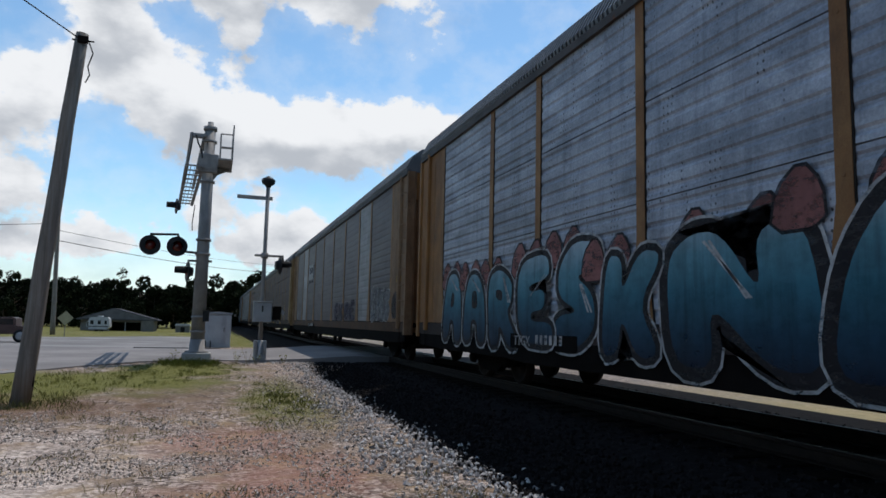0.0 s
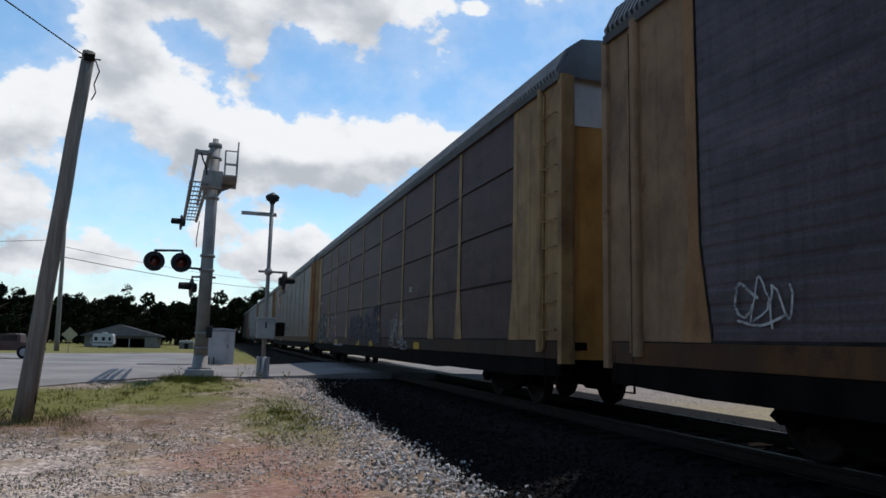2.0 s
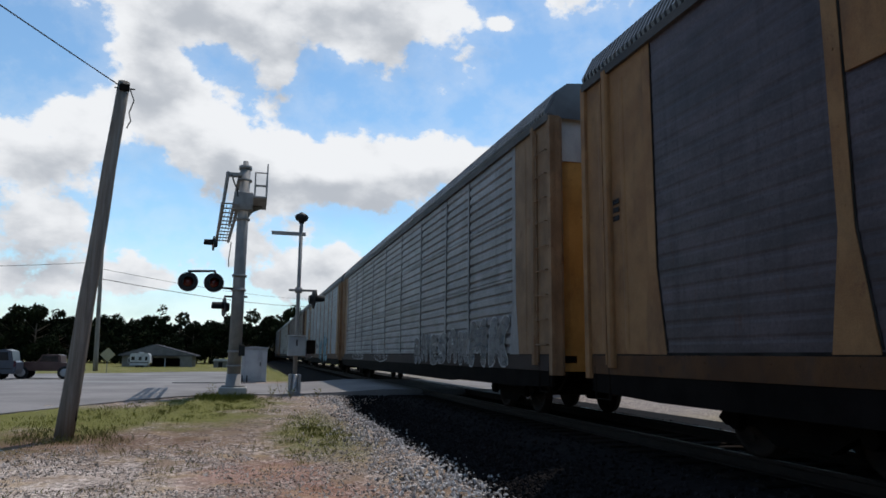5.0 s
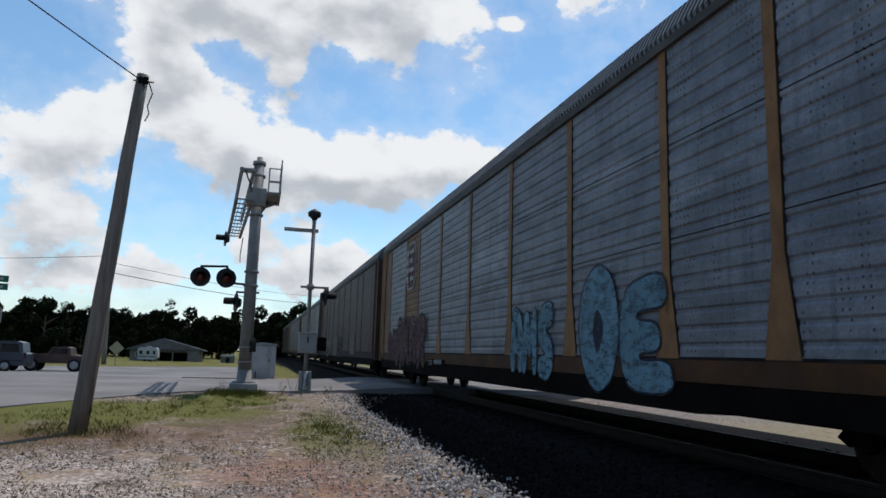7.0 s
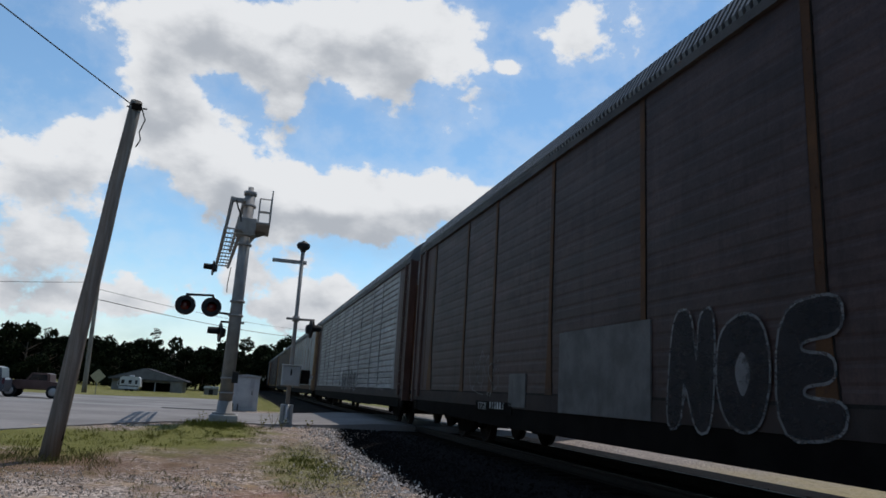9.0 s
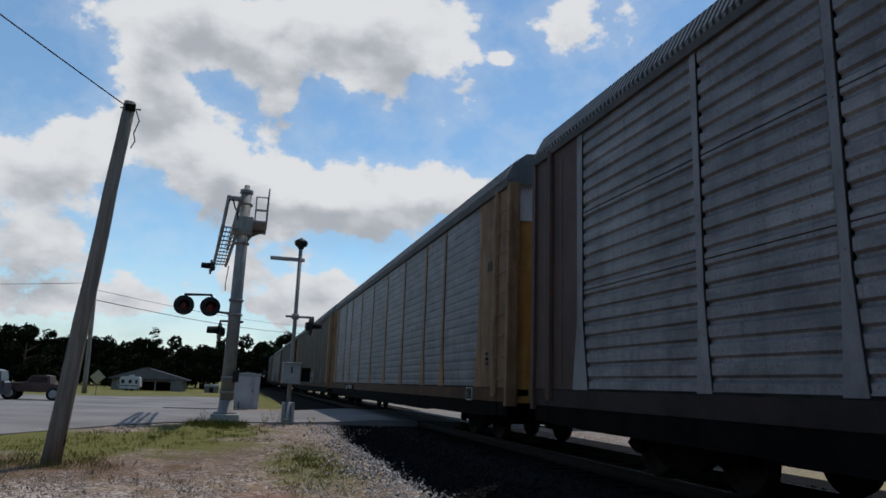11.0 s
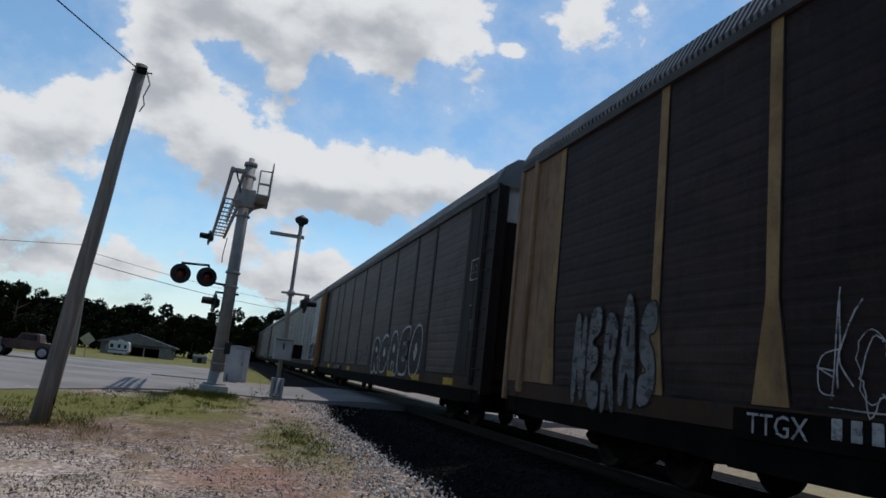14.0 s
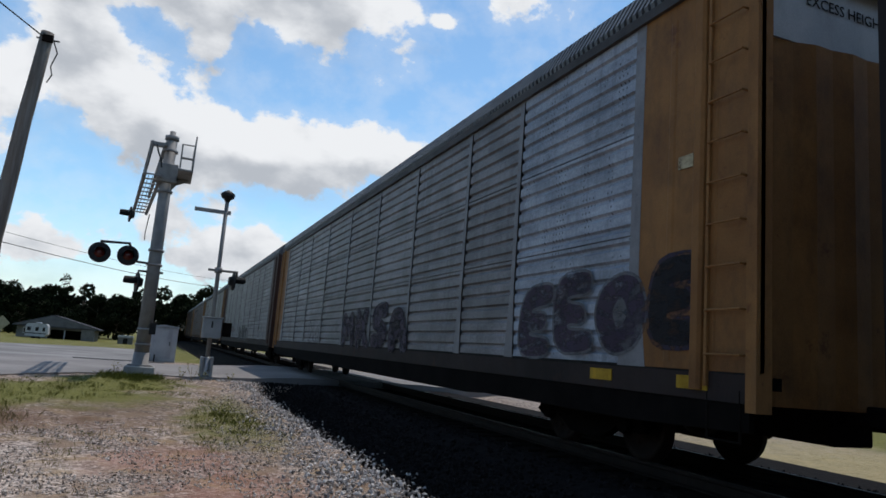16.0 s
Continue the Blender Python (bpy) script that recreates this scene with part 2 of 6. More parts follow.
def ground_mat():
    """Trackside ground: crushed grey stone, pale dirt, red cinder patches, straw and green weeds, grass further out."""
    m = bpy.data.materials.new("ground_mix")
    m.use_nodes = True
    k = Nodes(m.node_tree)
    p = k.add("ShaderNodeBsdfPrincipled")
    pos = k.add("ShaderNodeTexCoord").outputs["Object"]
    sep = k.add("ShaderNodeSeparateXYZ")
    k.put(sep.inputs[0], pos)
    x, y = sep.outputs[0], sep.outputs[1]
    wob = k.math("SUBTRACT", k.noise(pos, 0.9, 5, 0.65), 0.5)

    def patch(cx, cy, rx, ry, soft=1.2, ragged=3.0):
        u = k.math("DIVIDE", k.math("SUBTRACT", x, cx), rx)
        v = k.math("DIVIDE", k.math("SUBTRACT", y, cy), ry)
        r = k.math("SQRT", k.math("ADD", k.math("MULTIPLY", u, u), k.math("MULTIPLY", v, v)))
        return k.math("SUBTRACT", 1.0, k.smooth(k.math("ADD", r, k.math("MULTIPLY", wob, ragged)), 1.0 - soft / 2, 1.0 + soft / 2))

    stones = k.cells(pos, 22, "Color")
    grit = k.add("ShaderNodeSeparateColor")
    k.put(grit.inputs[0], stones)
    speck = grit.outputs[0]
    gravel = k.mix(k.math("POWER", speck, 1.6), (0.06, 0.047, 0.038), (0.68, 0.62, 0.56))
    n1 = k.noise(pos, 0.55, 5, 0.6)
    n2 = k.noise(pos, 2.3, 5, 0.65)
    n3 = k.noise(pos, 14, 5, 0.7)
    colour = k.mix(k.smooth(n2, 0.45, 0.62), gravel, k.mix(n3, (0.11, 0.08, 0.055), (0.42, 0.335, 0.25)))
    pale = k.mix(k.math("POWER", speck, 1.3), (0.36, 0.325, 0.29), (0.85, 0.8, 0.73))
    colour = k.mix(k.math("MULTIPLY", patch(-3.2, 7.2, 2.4, 3.4), 0.85), colour, pale)
    red = k.mix(n3, (0.19, 0.08, 0.055), (0.46, 0.26, 0.2))
    for c in CINDERS:
        colour = k.mix(k.math("MULTIPLY", patch(*c), 0.6), colour, red)
    straw = k.mix(n3, (0.3, 0.21, 0.1), (0.5, 0.4, 0.22))
    colour = k.mix(k.math("MULTIPLY", k.smooth(k.noise(pos, 1.4, 6, 0.7), 0.5, 0.66), 0.55), colour, straw)
    dark = k.mix(n3, (0.07, 0.05, 0.03), (0.19, 0.14, 0.09))
    colour = k.mix(k.math("MULTIPLY", patch(-4.4, 13.2, 3.6, 1.5), 0.9), colour, k.mix(n3, (0.09, 0.05, 0.03), (0.24, 0.15, 0.1)))
    colour = k.mix(k.math("MULTIPLY", patch(-0.4, 15.0, 1.2, 1.6), 0.6), colour, dark)
    colour = k.mix(k.math("MULTIPLY", patch(-5.6, 12.4, 2.6, 1.3), 0.85), colour, k.mix(n3, (0.07, 0.04, 0.025), (0.2, 0.125, 0.085)))
    green = k.mix(n3, (0.06, 0.075, 0.015), (0.24, 0.25, 0.06))
    colour = k.mix(patch(-3.8, 16.4, 4.0, 2.2, 0.8, 1.6), colour, green)
    colour = k.mix(patch(-0.8, 19.4, 1.6, 2.6, 0.8, 2.2), colour, green)
    colour = k.mix(k.math("MULTIPLY", patch(1.35, 13.6, 0.75, 2.6), 0.8), colour, green)
    colour = k.mix(k.math("MULTIPLY", patch(-8.0, 13.0, 4.0, 3.0), 0.7), colour, green)
    far = k.mix(k.smooth(n1, 0.5, 0.7), green, k.mix(n3, (0.2, 0.19, 0.08), (0.33, 0.31, 0.16)))
    colour = k.mix(k.smooth(y, 40, 46), colour, far)
    colour = k.mix(k.smooth(x, 15.5, 17.5), colour, far)
    bright = k.math("MULTIPLY", k.smooth(x, 10.5, 11.5), k.math("SUBTRACT", 1.0, k.smooth(x, 15.5, 17.5)))
    edge = k.mix(n2, (0.2, 0.19, 0.07), (0.5, 0.45, 0.26))
    colour = k.mix(k.math("MULTIPLY", bright, 0.85), colour, k.mix(k.smooth(k.math("ADD", y, k.math("MULTIPLY", wob, 6.0)), 10, 18), edge, k.mix(speck, (0.16, 0.15, 0.135), (0.4, 0.38, 0.35))))
    clod = k.math("ADD", 0.55, k.math("MULTIPLY", k.noise(pos, 6.5, 7, 0.75), 0.9))
    tone = k.add("ShaderNodeCombineColor")
    for s in tone.inputs:
        k.put(s, clod)
    colour = k.mix(1.0, colour, tone.outputs[0], "MULTIPLY")
    colour = k.mix(1.0, colour, (0.84, 0.74, 0.69), "MULTIPLY")
    k.put(p.inputs["Base Color"], colour)
    p.inputs["Roughness"].default_value = 0.92
    p.inputs["Specular IOR Level"].default_value = 0.2
    bp = k.add("ShaderNodeBump")
    bp.inputs["Strength"].default_value, bp.inputs["Distance"].default_value = 0.7, 0.05
    k.put(bp.inputs["Height"], k.math("ADD", k.math("MULTIPLY", speck, 0.5), n3))
    k.put(p.inputs["Normal"], bp.outputs[0])
    k.put(k.add("ShaderNodeOutputMaterial").inputs[0], p.outputs[0])
    return m


def stone_mat(name, a, b, island=True, rough=0.9):
    m = bpy.data.materials.new(name)
    m.use_nodes = True
    k = Nodes(m.node_tree)
    p = k.add("ShaderNodeBsdfPrincipled")
    r = k.add("ShaderNodeNewGeometry").outputs["Random Per Island"]
    pos = k.add("ShaderNodeTexCoord").outputs["Object"]
    c = k.mix(r, a, b)
    c = k.mix(0.3, c, k.mix(k.noise(pos, 40, 3), (0, 0, 0), (1, 1, 1)), "OVERLAY")
    k.put(p.inputs["Base Color"], c)
    p.inputs["Roughness"].default_value = rough
    p.inputs["Specular IOR Level"].default_value = 0.04
    k.put(k.add("ShaderNodeOutputMaterial").inputs[0], p.outputs[0])
    HAVE[name] = m
    return m


GROUND = ground_mat()
BALLAST = stone_mat("ballast_stone", (0.1, 0.09, 0.085), (0.62, 0.575, 0.54))
# near-black copy of the ballast stone, colouring in the train's shade
SHADED_BALLAST = stone_mat("shaded_ballast_stone", (0.005, 0.0044, 0.0044), (0.02, 0.0172, 0.0168))
# leaf colour taken down to near black, to carry the backlit silhouette
DARKENED_LEAVES = stone_mat("darkened_leaves", (0.0042, 0.0068, 0.0026), (0.0135, 0.0185, 0.0066), rough=0.8)
BLADES = stone_mat("grass_blades", (0.065, 0.078, 0.0163), (0.234, 0.202, 0.078))
DRY = stone_mat("dry_grass", (0.195, 0.137, 0.065), (0.358, 0.293, 0.169))
GREEN = stone_mat("green_grass", (0.055, 0.065, 0.012), (0.19, 0.185, 0.04))
CONCRETE = mat("concrete", (0.294, 0.28, 0.259), (0.385, 0.371, 0.343), 1.5, 0.85, bump=0.3)
PALE_ROAD = mat("worn_grey_asphalt", (0.17, 0.158, 0.152), (0.25, 0.232, 0.222), 0.35, 0.85, bump=0.3, grain=25, random_shift=0.0, stain=0.1)
DARK_ROAD = mat("grey_asphalt", (0.15, 0.142, 0.137), (0.26, 0.247, 0.238), 0.22, 0.85, bump=0.3, grain=25, random_shift=0.0)
STEEL = mat("rail_steel", (0.012, 0.008, 0.006), (0.024, 0.016, 0.012), 6, 0.75, 0.1)
SHINE = mat("worn_rail_head", (0.02, 0.018, 0.017), (0.035, 0.032, 0.03), 6, 0.6, 0.3, 0.02)
TIE = mat("tie_wood", (0.008, 0.006, 0.005), (0.02, 0.015, 0.012), 5, 0.9, stretch=(1, 6, 6))
GALV = mat("galvanised_mast", (0.2, 0.19, 0.18), (0.275, 0.262, 0.25), 2.2, 0.65, 0.1, stain=0.35)
ALU = mat("silver_paint", (0.252, 0.258, 0.264), (0.33, 0.336, 0.342), 3, 0.45, 0.4, stain=0.15)
BLACK = mat("black_paint", (0.012, 0.012, 0.013), (0.03, 0.03, 0.03), 4, 0.55)
LENS = mat("red_lens", (0.09, 0.008, 0.008), (0.13, 0.015, 0.012), 8, 0.12, bump=0.05)
POLE = mat("weathered_pole", (0.15, 0.128, 0.108), (0.25, 0.225, 0.195), 2.5, 0.9, stretch=(8, 8, 0.4), stain=0.3, bump=0.5)
WIRE = mat("cable", (0.015, 0.015, 0.016), (0.03, 0.03, 0.03), 3, 0.6)
WHITE = mat("white_paint", (0.35, 0.355, 0.36), (0.44, 0.44, 0.435), 1.5, 0.5, stain=0.3)
ROOFING = mat("grey_roofing", (0.05, 0.05, 0.054), (0.08, 0.08, 0.084), 1.2, 0.85, stain=0.2)
SIDING = mat("tan_siding", (0.14, 0.132, 0.117), (0.18, 0.172, 0.156), 1.0, 0.7, stain=0.2)
DARK = mat("dark_inside", (0.012, 0.011, 0.01), (0.03, 0.028, 0.026), 2, 0.8)
GLASS = mat("dark_glass", (0.01, 0.012, 0.014), (0.02, 0.023, 0.026), 2, 0.06, bump=0.0)
RUBBER = mat("rubber", (0.015, 0.015, 0.015), (0.03, 0.03, 0.03), 6, 0.85)
BARK = mat("bark", (0.05, 0.038, 0.028), (0.1, 0.08, 0.06), 4, 0.95, stretch=(4, 4, 0.6))
IRON = mat("dirty_iron", (0.0055, 0.0045, 0.004), (0.014, 0.011, 0.009), 3, 0.8, 0.0, rust=0.25, rust_colour=(0.03, 0.014, 0.009))
ROOF = mat("rack_roof", (0.085, 0.087, 0.09), (0.135, 0.138, 0.14), 1.2, 0.5, 0.4, rust=0.25, stain=0.3)
RAIL_PAINT = mat("grimy_top_rail", (0.04, 0.038, 0.037), (0.085, 0.08, 0.076), 1.2, 0.7, stain=0.4, rust=0.3)
OCHRE = mat("faded_yellow", (0.18, 0.086, 0.034), (0.255, 0.14, 0.06), 1.4, 0.65, stain=0.35, rust=0.4, streak=0.35)
AMBER = mat("end_yellow", (0.19, 0.085, 0.026), (0.27, 0.13, 0.043), 1.1, 0.65, stain=0.3, rust=0.45, streak=0.4)
OLIVE = mat("dull_yellow", (0.18, 0.105, 0.042), (0.275, 0.175, 0.075), 1.5, 0.65, stain=0.5, rust=0.4, streak=0.5)
TAN = mat("faded_tan", (0.155, 0.09, 0.047), (0.235, 0.146, 0.082), 1.3, 0.68, stain=0.35, rust=0.5, streak=0.45)
# door paint brightened to stand for light on the end faces
LIT_DOOR_YELLOW = mat("lit_door_yellow", (0.36, 0.18, 0.045), (0.46, 0.25, 0.07), 1.2, 0.55, stain=0.3, rust=0.4, streak=0.3)
BROWN = mat("oxide_brown", (0.045, 0.024, 0.0198), (0.072, 0.0408, 0.033), 1.3, 0.6, stain=0.4, rust=0.2)
UMBER = mat("black_brown", (0.009, 0.006, 0.0055), (0.018, 0.0122, 0.011), 1.3, 0.7, stain=0.3)
GREYPOST = mat("grey_post", (0.17, 0.165, 0.168), (0.24, 0.235, 0.238), 1.4, 0.6, 0.2, stain=0.5, rust=0.4)
P_PALE = panel_mat("pale_blue_panel", (0.22, 0.245, 0.29), (0.335, 0.36, 0.4), 0.85, 0.4)
P_STEEL = panel_mat("steel_blue_panel", (0.13, 0.145, 0.172), (0.2, 0.216, 0.24), 0.9, 0.45, stain=0.5)
RUSTY_SILL = mat("rusty_ochre_sill", (0.02, 0.0098, 0.0056), (0.05, 0.024, 0.0105), 0.9, 0.72, stain=0.6, rust=0.5, rust_colour=(0.02, 0.011, 0.009), streak=0.5)
OCHRE_SILL = mat("sooty_ochre_sill", (0.045, 0.0188, 0.0068), (0.095, 0.0435, 0.0155), 0.8, 0.72, stain=0.65, rust=0.6, rust_colour=(0.035, 0.017, 0.011), streak=0.6)
GRIME_SILL = mat("grimy_brown_sill", (0.016, 0.0112, 0.01), (0.038, 0.027, 0.023), 0.9, 0.75, stain=0.5, rust=0.5, rust_colour=(0.05, 0.022, 0.013))
PATCH = mat("thin_grey_paint", (0.07, 0.068, 0.066), (0.12, 0.117, 0.113), 2.2, 0.7, stain=0.5, rust=0.3)
# near-black base colour of girders, underframes, trucks and number boards
NEAR_BLACK = mat("near_black_coat", (0.0035, 0.003, 0.0028), (0.009, 0.0075, 0.0066), 2, 0.85)
P_GREY = panel_mat("grey_panel", (0.145, 0.139, 0.142), (0.22, 0.213, 0.217), 0.4, 0.45)
P_SLATE = panel_mat("slate_panel", (0.047, 0.0345, 0.039), (0.072, 0.055, 0.061), 0.4, 0.5)
P_BLUE = panel_mat("blue_grey_panel", (0.088, 0.088, 0.102), (0.15, 0.149, 0.164), 0.5, 0.6)
P_BROWN = panel_mat("brown_panel", (0.042, 0.0178, 0.0172), (0.058, 0.0282, 0.0272), 0.2, 0.45, rough=0.62)
P_BLACK = panel_mat("sooty_black_panel", (0.022, 0.0118, 0.0102), (0.032, 0.0192, 0.0168), 0.3, 0.45, rough=0.62)
P_DARK = panel_mat("dark_grey_panel", (0.036, 0.0205, 0.0185), (0.052, 0.0325, 0.0298), 0.3, 0.5, rough=0.58)


def spray_mat(name, c, worn=0.5):
    """Sprayed paint, uneven in tone, worn through in spots."""
    m = bpy.data.materials.new("spray_" + name)
    m.use_nodes = True
    k = Nodes(m.node_tree)
    p = k.add("ShaderNodeBsdfPrincipled")
    pos = k.add("ShaderNodeTexCoord").outputs["Object"]
    big = k.noise(k.scaled(pos, (1, 1, 0.6)), 2.2, 6, 0.65)
    colour = k.mix(k.smooth(big, 0.32, 0.66), tuple(0.62 * v for v in c), c)
    run = k.smooth(k.noise(k.scaled(pos, (5, 5, 0.4)), 1.3, 5, 0.6), 0.5, 0.75)
    colour = k.mix(k.math("MULTIPLY", run, 0.4), colour, (0.03, 0.026, 0.025))
    k.put(p.inputs["Base Color"], colour)
    p.inputs["Roughness"].default_value = 0.65
    p.inputs["Specular IOR Level"].default_value = 0.15
    gone = k.math("MULTIPLY", k.smooth(k.noise(k.scaled(pos, (1, 1, 2.2)), 3.6, 8, 0.72), 0.44, 0.62), worn)
    see = k.add("ShaderNodeBsdfTransparent")
    both = k.add("ShaderNodeMixShader")
    k.put(both.inputs[0], gone)
    k.put(both.inputs[1], p.outputs[0])
    k.put(both.inputs[2], see.outputs[0])
    k.put(k.add("ShaderNodeOutputMaterial").inputs[0], both.outputs[0])
    return m


SPRAY = {n: spray_mat(n, c, 0.2 if n in ("yellow", "red") else 0.35 if n == "black" else 0.8 if n == "violet" else 0.58) for n, c in {
    "white": (0.42, 0.42, 0.41), "black": (0.014, 0.012, 0.014), "teal": (0.03, 0.11, 0.16), "salmon": (0.24, 0.1, 0.09),
    "sky": (0.14, 0.27, 0.34), "wine": (0.1, 0.035, 0.045), "grey": (0.15, 0.148, 0.148), "yellow": (0.5, 0.3, 0.025),
    "violet": (0.05, 0.036, 0.056), "navy": (0.014, 0.018, 0.036), "red": (0.3, 0.03, 0.04), "cream": (0.5, 0.42, 0.26)}.items()}


def graded_mat():
    """Spray paint faded by hand from dark blue at the foot over teal to pale blue."""
    m = spray_mat("graded_teal", (0.5, 0.5, 0.5), 0.12)
    k = m.node_tree
    p = next(n for n in k.nodes if n.type == "BSDF_PRINCIPLED")
    ramp = k.nodes.new("ShaderNodeValToRGB")
    stops = ((0.0, (0.006, 0.016, 0.035)), (0.22, (0.012, 0.05, 0.085)), (0.5, (0.03, 0.13, 0.175)), (0.75, (0.1, 0.24, 0.29)), (1.0, (0.32, 0.42, 0.47)))
    while len(ramp.color_ramp.elements) < len(stops):
        ramp.color_ramp.elements.new(0.5)
    for e, (at, c) in zip(ramp.color_ramp.elements, stops):
        e.position, e.color = at, (*c, 1)
    sep = k.nodes.new("ShaderNodeSeparateXYZ")
    k.links.new(next(n for n in k.nodes if n.type == "TEX_COORD").outputs["Object"], sep.inputs[0])
    span = k.nodes.new("ShaderNodeMapRange")
    span.inputs["From Min"].default_value, span.inputs["From Max"].default_value = 0.75, 2.3
    k.links.new(sep.outputs[2], span.inputs["Value"])
    k.links.new(span.outputs[0], ramp.inputs[0])
    both = k.nodes.new("ShaderNodeMix")
    both.data_type, both.blend_type = "RGBA", "MULTIPLY"
    both.inputs[0].default_value = 1.0
    old = p.inputs["Base Color"].links[0].from_socket
    bright = k.nodes.new("ShaderNodeMix")
    bright.data_type, bright.blend_type = "RGBA", "MULTIPLY"
    bright.inputs[0].default_value = 1.0
    bright.inputs[7].default_value = (2.1, 2.1, 2.1, 1)
    k.links.new(old, bright.inputs[6])
    k.links.new(bright.outputs[2], both.inputs[6])
    k.links.new(ramp.outputs[0], both.inputs[7])
    k.links.new(both.outputs[2], p.inputs["Base Color"])
    return m


SPRAY["graded"] = graded_mat()
SIGN_RED = SPRAY["red"]

# ---- shaping helpers ----
rng = random.Random(7)


def part(name, bm, material, parent=None, label=""):
    """Links a bmesh as one mesh object, under a thing or a part where one is given."""
    me = bpy.data.meshes.new(name)
    bm.to_mesh(me)
    bm.free()
    me.materials.append(material)
    return placed(name, me, parent, label)


def placed(name, me, parent=None, label="", at=None):
    ob = new(name, me)
    if parent:
        ob.parent = parent
    if at is not None:
        ob.matrix_basis = at
    if label:
        tagged(ob, label)
    return ob


def thing(name, at, label, category, group="", kind=""):
    ob = new(name)
    ob.empty_display_size = 0.3
    ob.matrix_basis = at
    return tagged(ob, label, category, group, kind)


def box(bm, x0, x1, y0, y1, z0, z1, edge=0.0):
    vs = [bm.verts.new((x, y, z)) for z in (z0, z1) for x, y in ((x0, y0), (x1, y0), (x1, y1), (x0, y1))]
    fs = [bm.faces.new([vs[i] for i in f]) for f in ((3, 2, 1, 0), (4, 5, 6, 7), (0, 1, 5, 4), (1, 2, 6, 5), (2, 3, 7, 6), (3, 0, 4, 7))]
    if edge:
        bmesh.ops.bevel(bm, geom=list({e for f in fs for e in f.edges}), offset=edge, segments=1, affect="EDGES")
    return bm


def tube(bm, a, b, r0, r1=None, n=10, caps=True):
    a, b = Vector(a), Vector(b)
    r1 = r0 if r1 is None else r1
    d = (b - a).normalized()
    u = d.orthogonal().normalized()
    w = d.cross(u)
    rings = []
    for c, r in ((a, r0), (b, r1)):
        rings.append([bm.verts.new(c + r * (math.cos(t) * u + math.sin(t) * w)) for t in (2 * math.pi * i / n for i in range(n))])
    for i in range(n):
        f = bm.faces.new((rings[0][i], rings[0][(i + 1) % n], rings[1][(i + 1) % n], rings[1][i]))
        f.smooth = n > 6
    if caps:
        bm.faces.new(rings[0][::-1])
        bm.faces.new(rings[1])
    return bm


def lathe(bm, at, axis, profile, n=20):
    """Turns a profile of (along, radius) about an axis through at."""
    at, axis = Vector(at), Vector(axis).normalized()
    u = axis.orthogonal().normalized()
    w = axis.cross(u)
    rings = [[bm.verts.new(at + axis * d + r * (math.cos(t) * u + math.sin(t) * w)) for t in (2 * math.pi * i / n for i in range(n))] for d, r in profile]
    for p, q in zip(rings, rings[1:]):
        for i in range(n):
            bm.faces.new((p[i], p[(i + 1) % n], q[(i + 1) % n], q[i])).smooth = True
    bm.faces.new(rings[0][::-1])
    bm.faces.new(rings[-1])
    return bm


def loft(bm, pts, radii, n=10):
    """One connected round skin along a path."""
    pts = [Vector(p) for p in pts]
    rings = []
    u = (pts[1] - pts[0]).orthogonal().normalized()
    for i, p in enumerate(pts):
        d = (pts[min(i + 1, len(pts) - 1)] - pts[max(i - 1, 0)]).normalized()
        u = (u - d * u.dot(d)).normalized()
        w = d.cross(u)
        rings.append([bm.verts.new(p + radii[i] * (math.cos(t) * u + math.sin(t) * w)) for t in (2 * math.pi * k / n for k in range(n))])
    for p, q in zip(rings, rings[1:]):
        for i in range(n):
            bm.faces.new((p[i], p[(i + 1) % n], q[(i + 1) % n], q[i])).smooth = n > 6
    bm.faces.new(rings[0][::-1])
    bm.faces.new(rings[-1])
    return bm


def path_tube(bm, pts, r, n=6):
    return loft(bm, pts, [r] * len(pts), n)


def prism(bm, outline, axis, lo, hi):
    """Extrudes a flat outline (pairs) along x, y or z."""
    def spot(p, v):
        return {"x": (v, *p), "y": (p[0], v, p[1]), "z": (*p, v)}[axis]
    a = [bm.verts.new(spot(p, lo)) for p in outline]
    b = [bm.verts.new(spot(p, hi)) for p in outline]
    n = len(outline)
    for i in range(n):
        bm.faces.new((a[i], a[(i + 1) % n], b[(i + 1) % n], b[i]))
    bm.faces.new(a[::-1])
    bm.faces.new(b)
    bmesh.ops.recalc_face_normals(bm, faces=bm.faces[:])
    return bm


def fresh():
    return bmesh.new()


def text(name, words, size, material, parent, at, label=""):
    """Words in the built-in font, as a thin mesh."""
    cu = bpy.data.curves.new(name, "FONT")
    cu.body, cu.size, cu.extrude, cu.align_x, cu.align_y, cu.resolution_u = words, size, 0.002, "CENTER", "CENTER", 2
    tmp = new("lettering", cu)
    bpy.context.view_layer.update()
    me = bpy.data.meshes.new_from_object(tmp.evaluated_get(bpy.context.evaluated_depsgraph_get()))
    bpy.data.objects.remove(tmp)
    me.materials.clear()
    me.materials.append(material)
    return placed(name, me, parent, label, at)


# ---- ground ----
def ease(v, lo, hi):
    v = min(1.0, max(0.0, (v - lo) / (hi - lo)))
    return v * v * (3 - 2 * v)


RAIL_TOP = 0.5
TRACK_X = 6.48


def level(x, y):
    """Height of the natural ground."""
    z = 0.27 * ease(y, 8, 21) - 0.37 * ease(y, 30, 47) - 0.4 * ease(y, 47, 110)
    z *= 1 - ease(x, 2.4, 3.0) * (1 - ease(x, 10, 13)) * (1 - ease(y, 19, 22) * (1 - ease(y, 32, 36)))
    return z


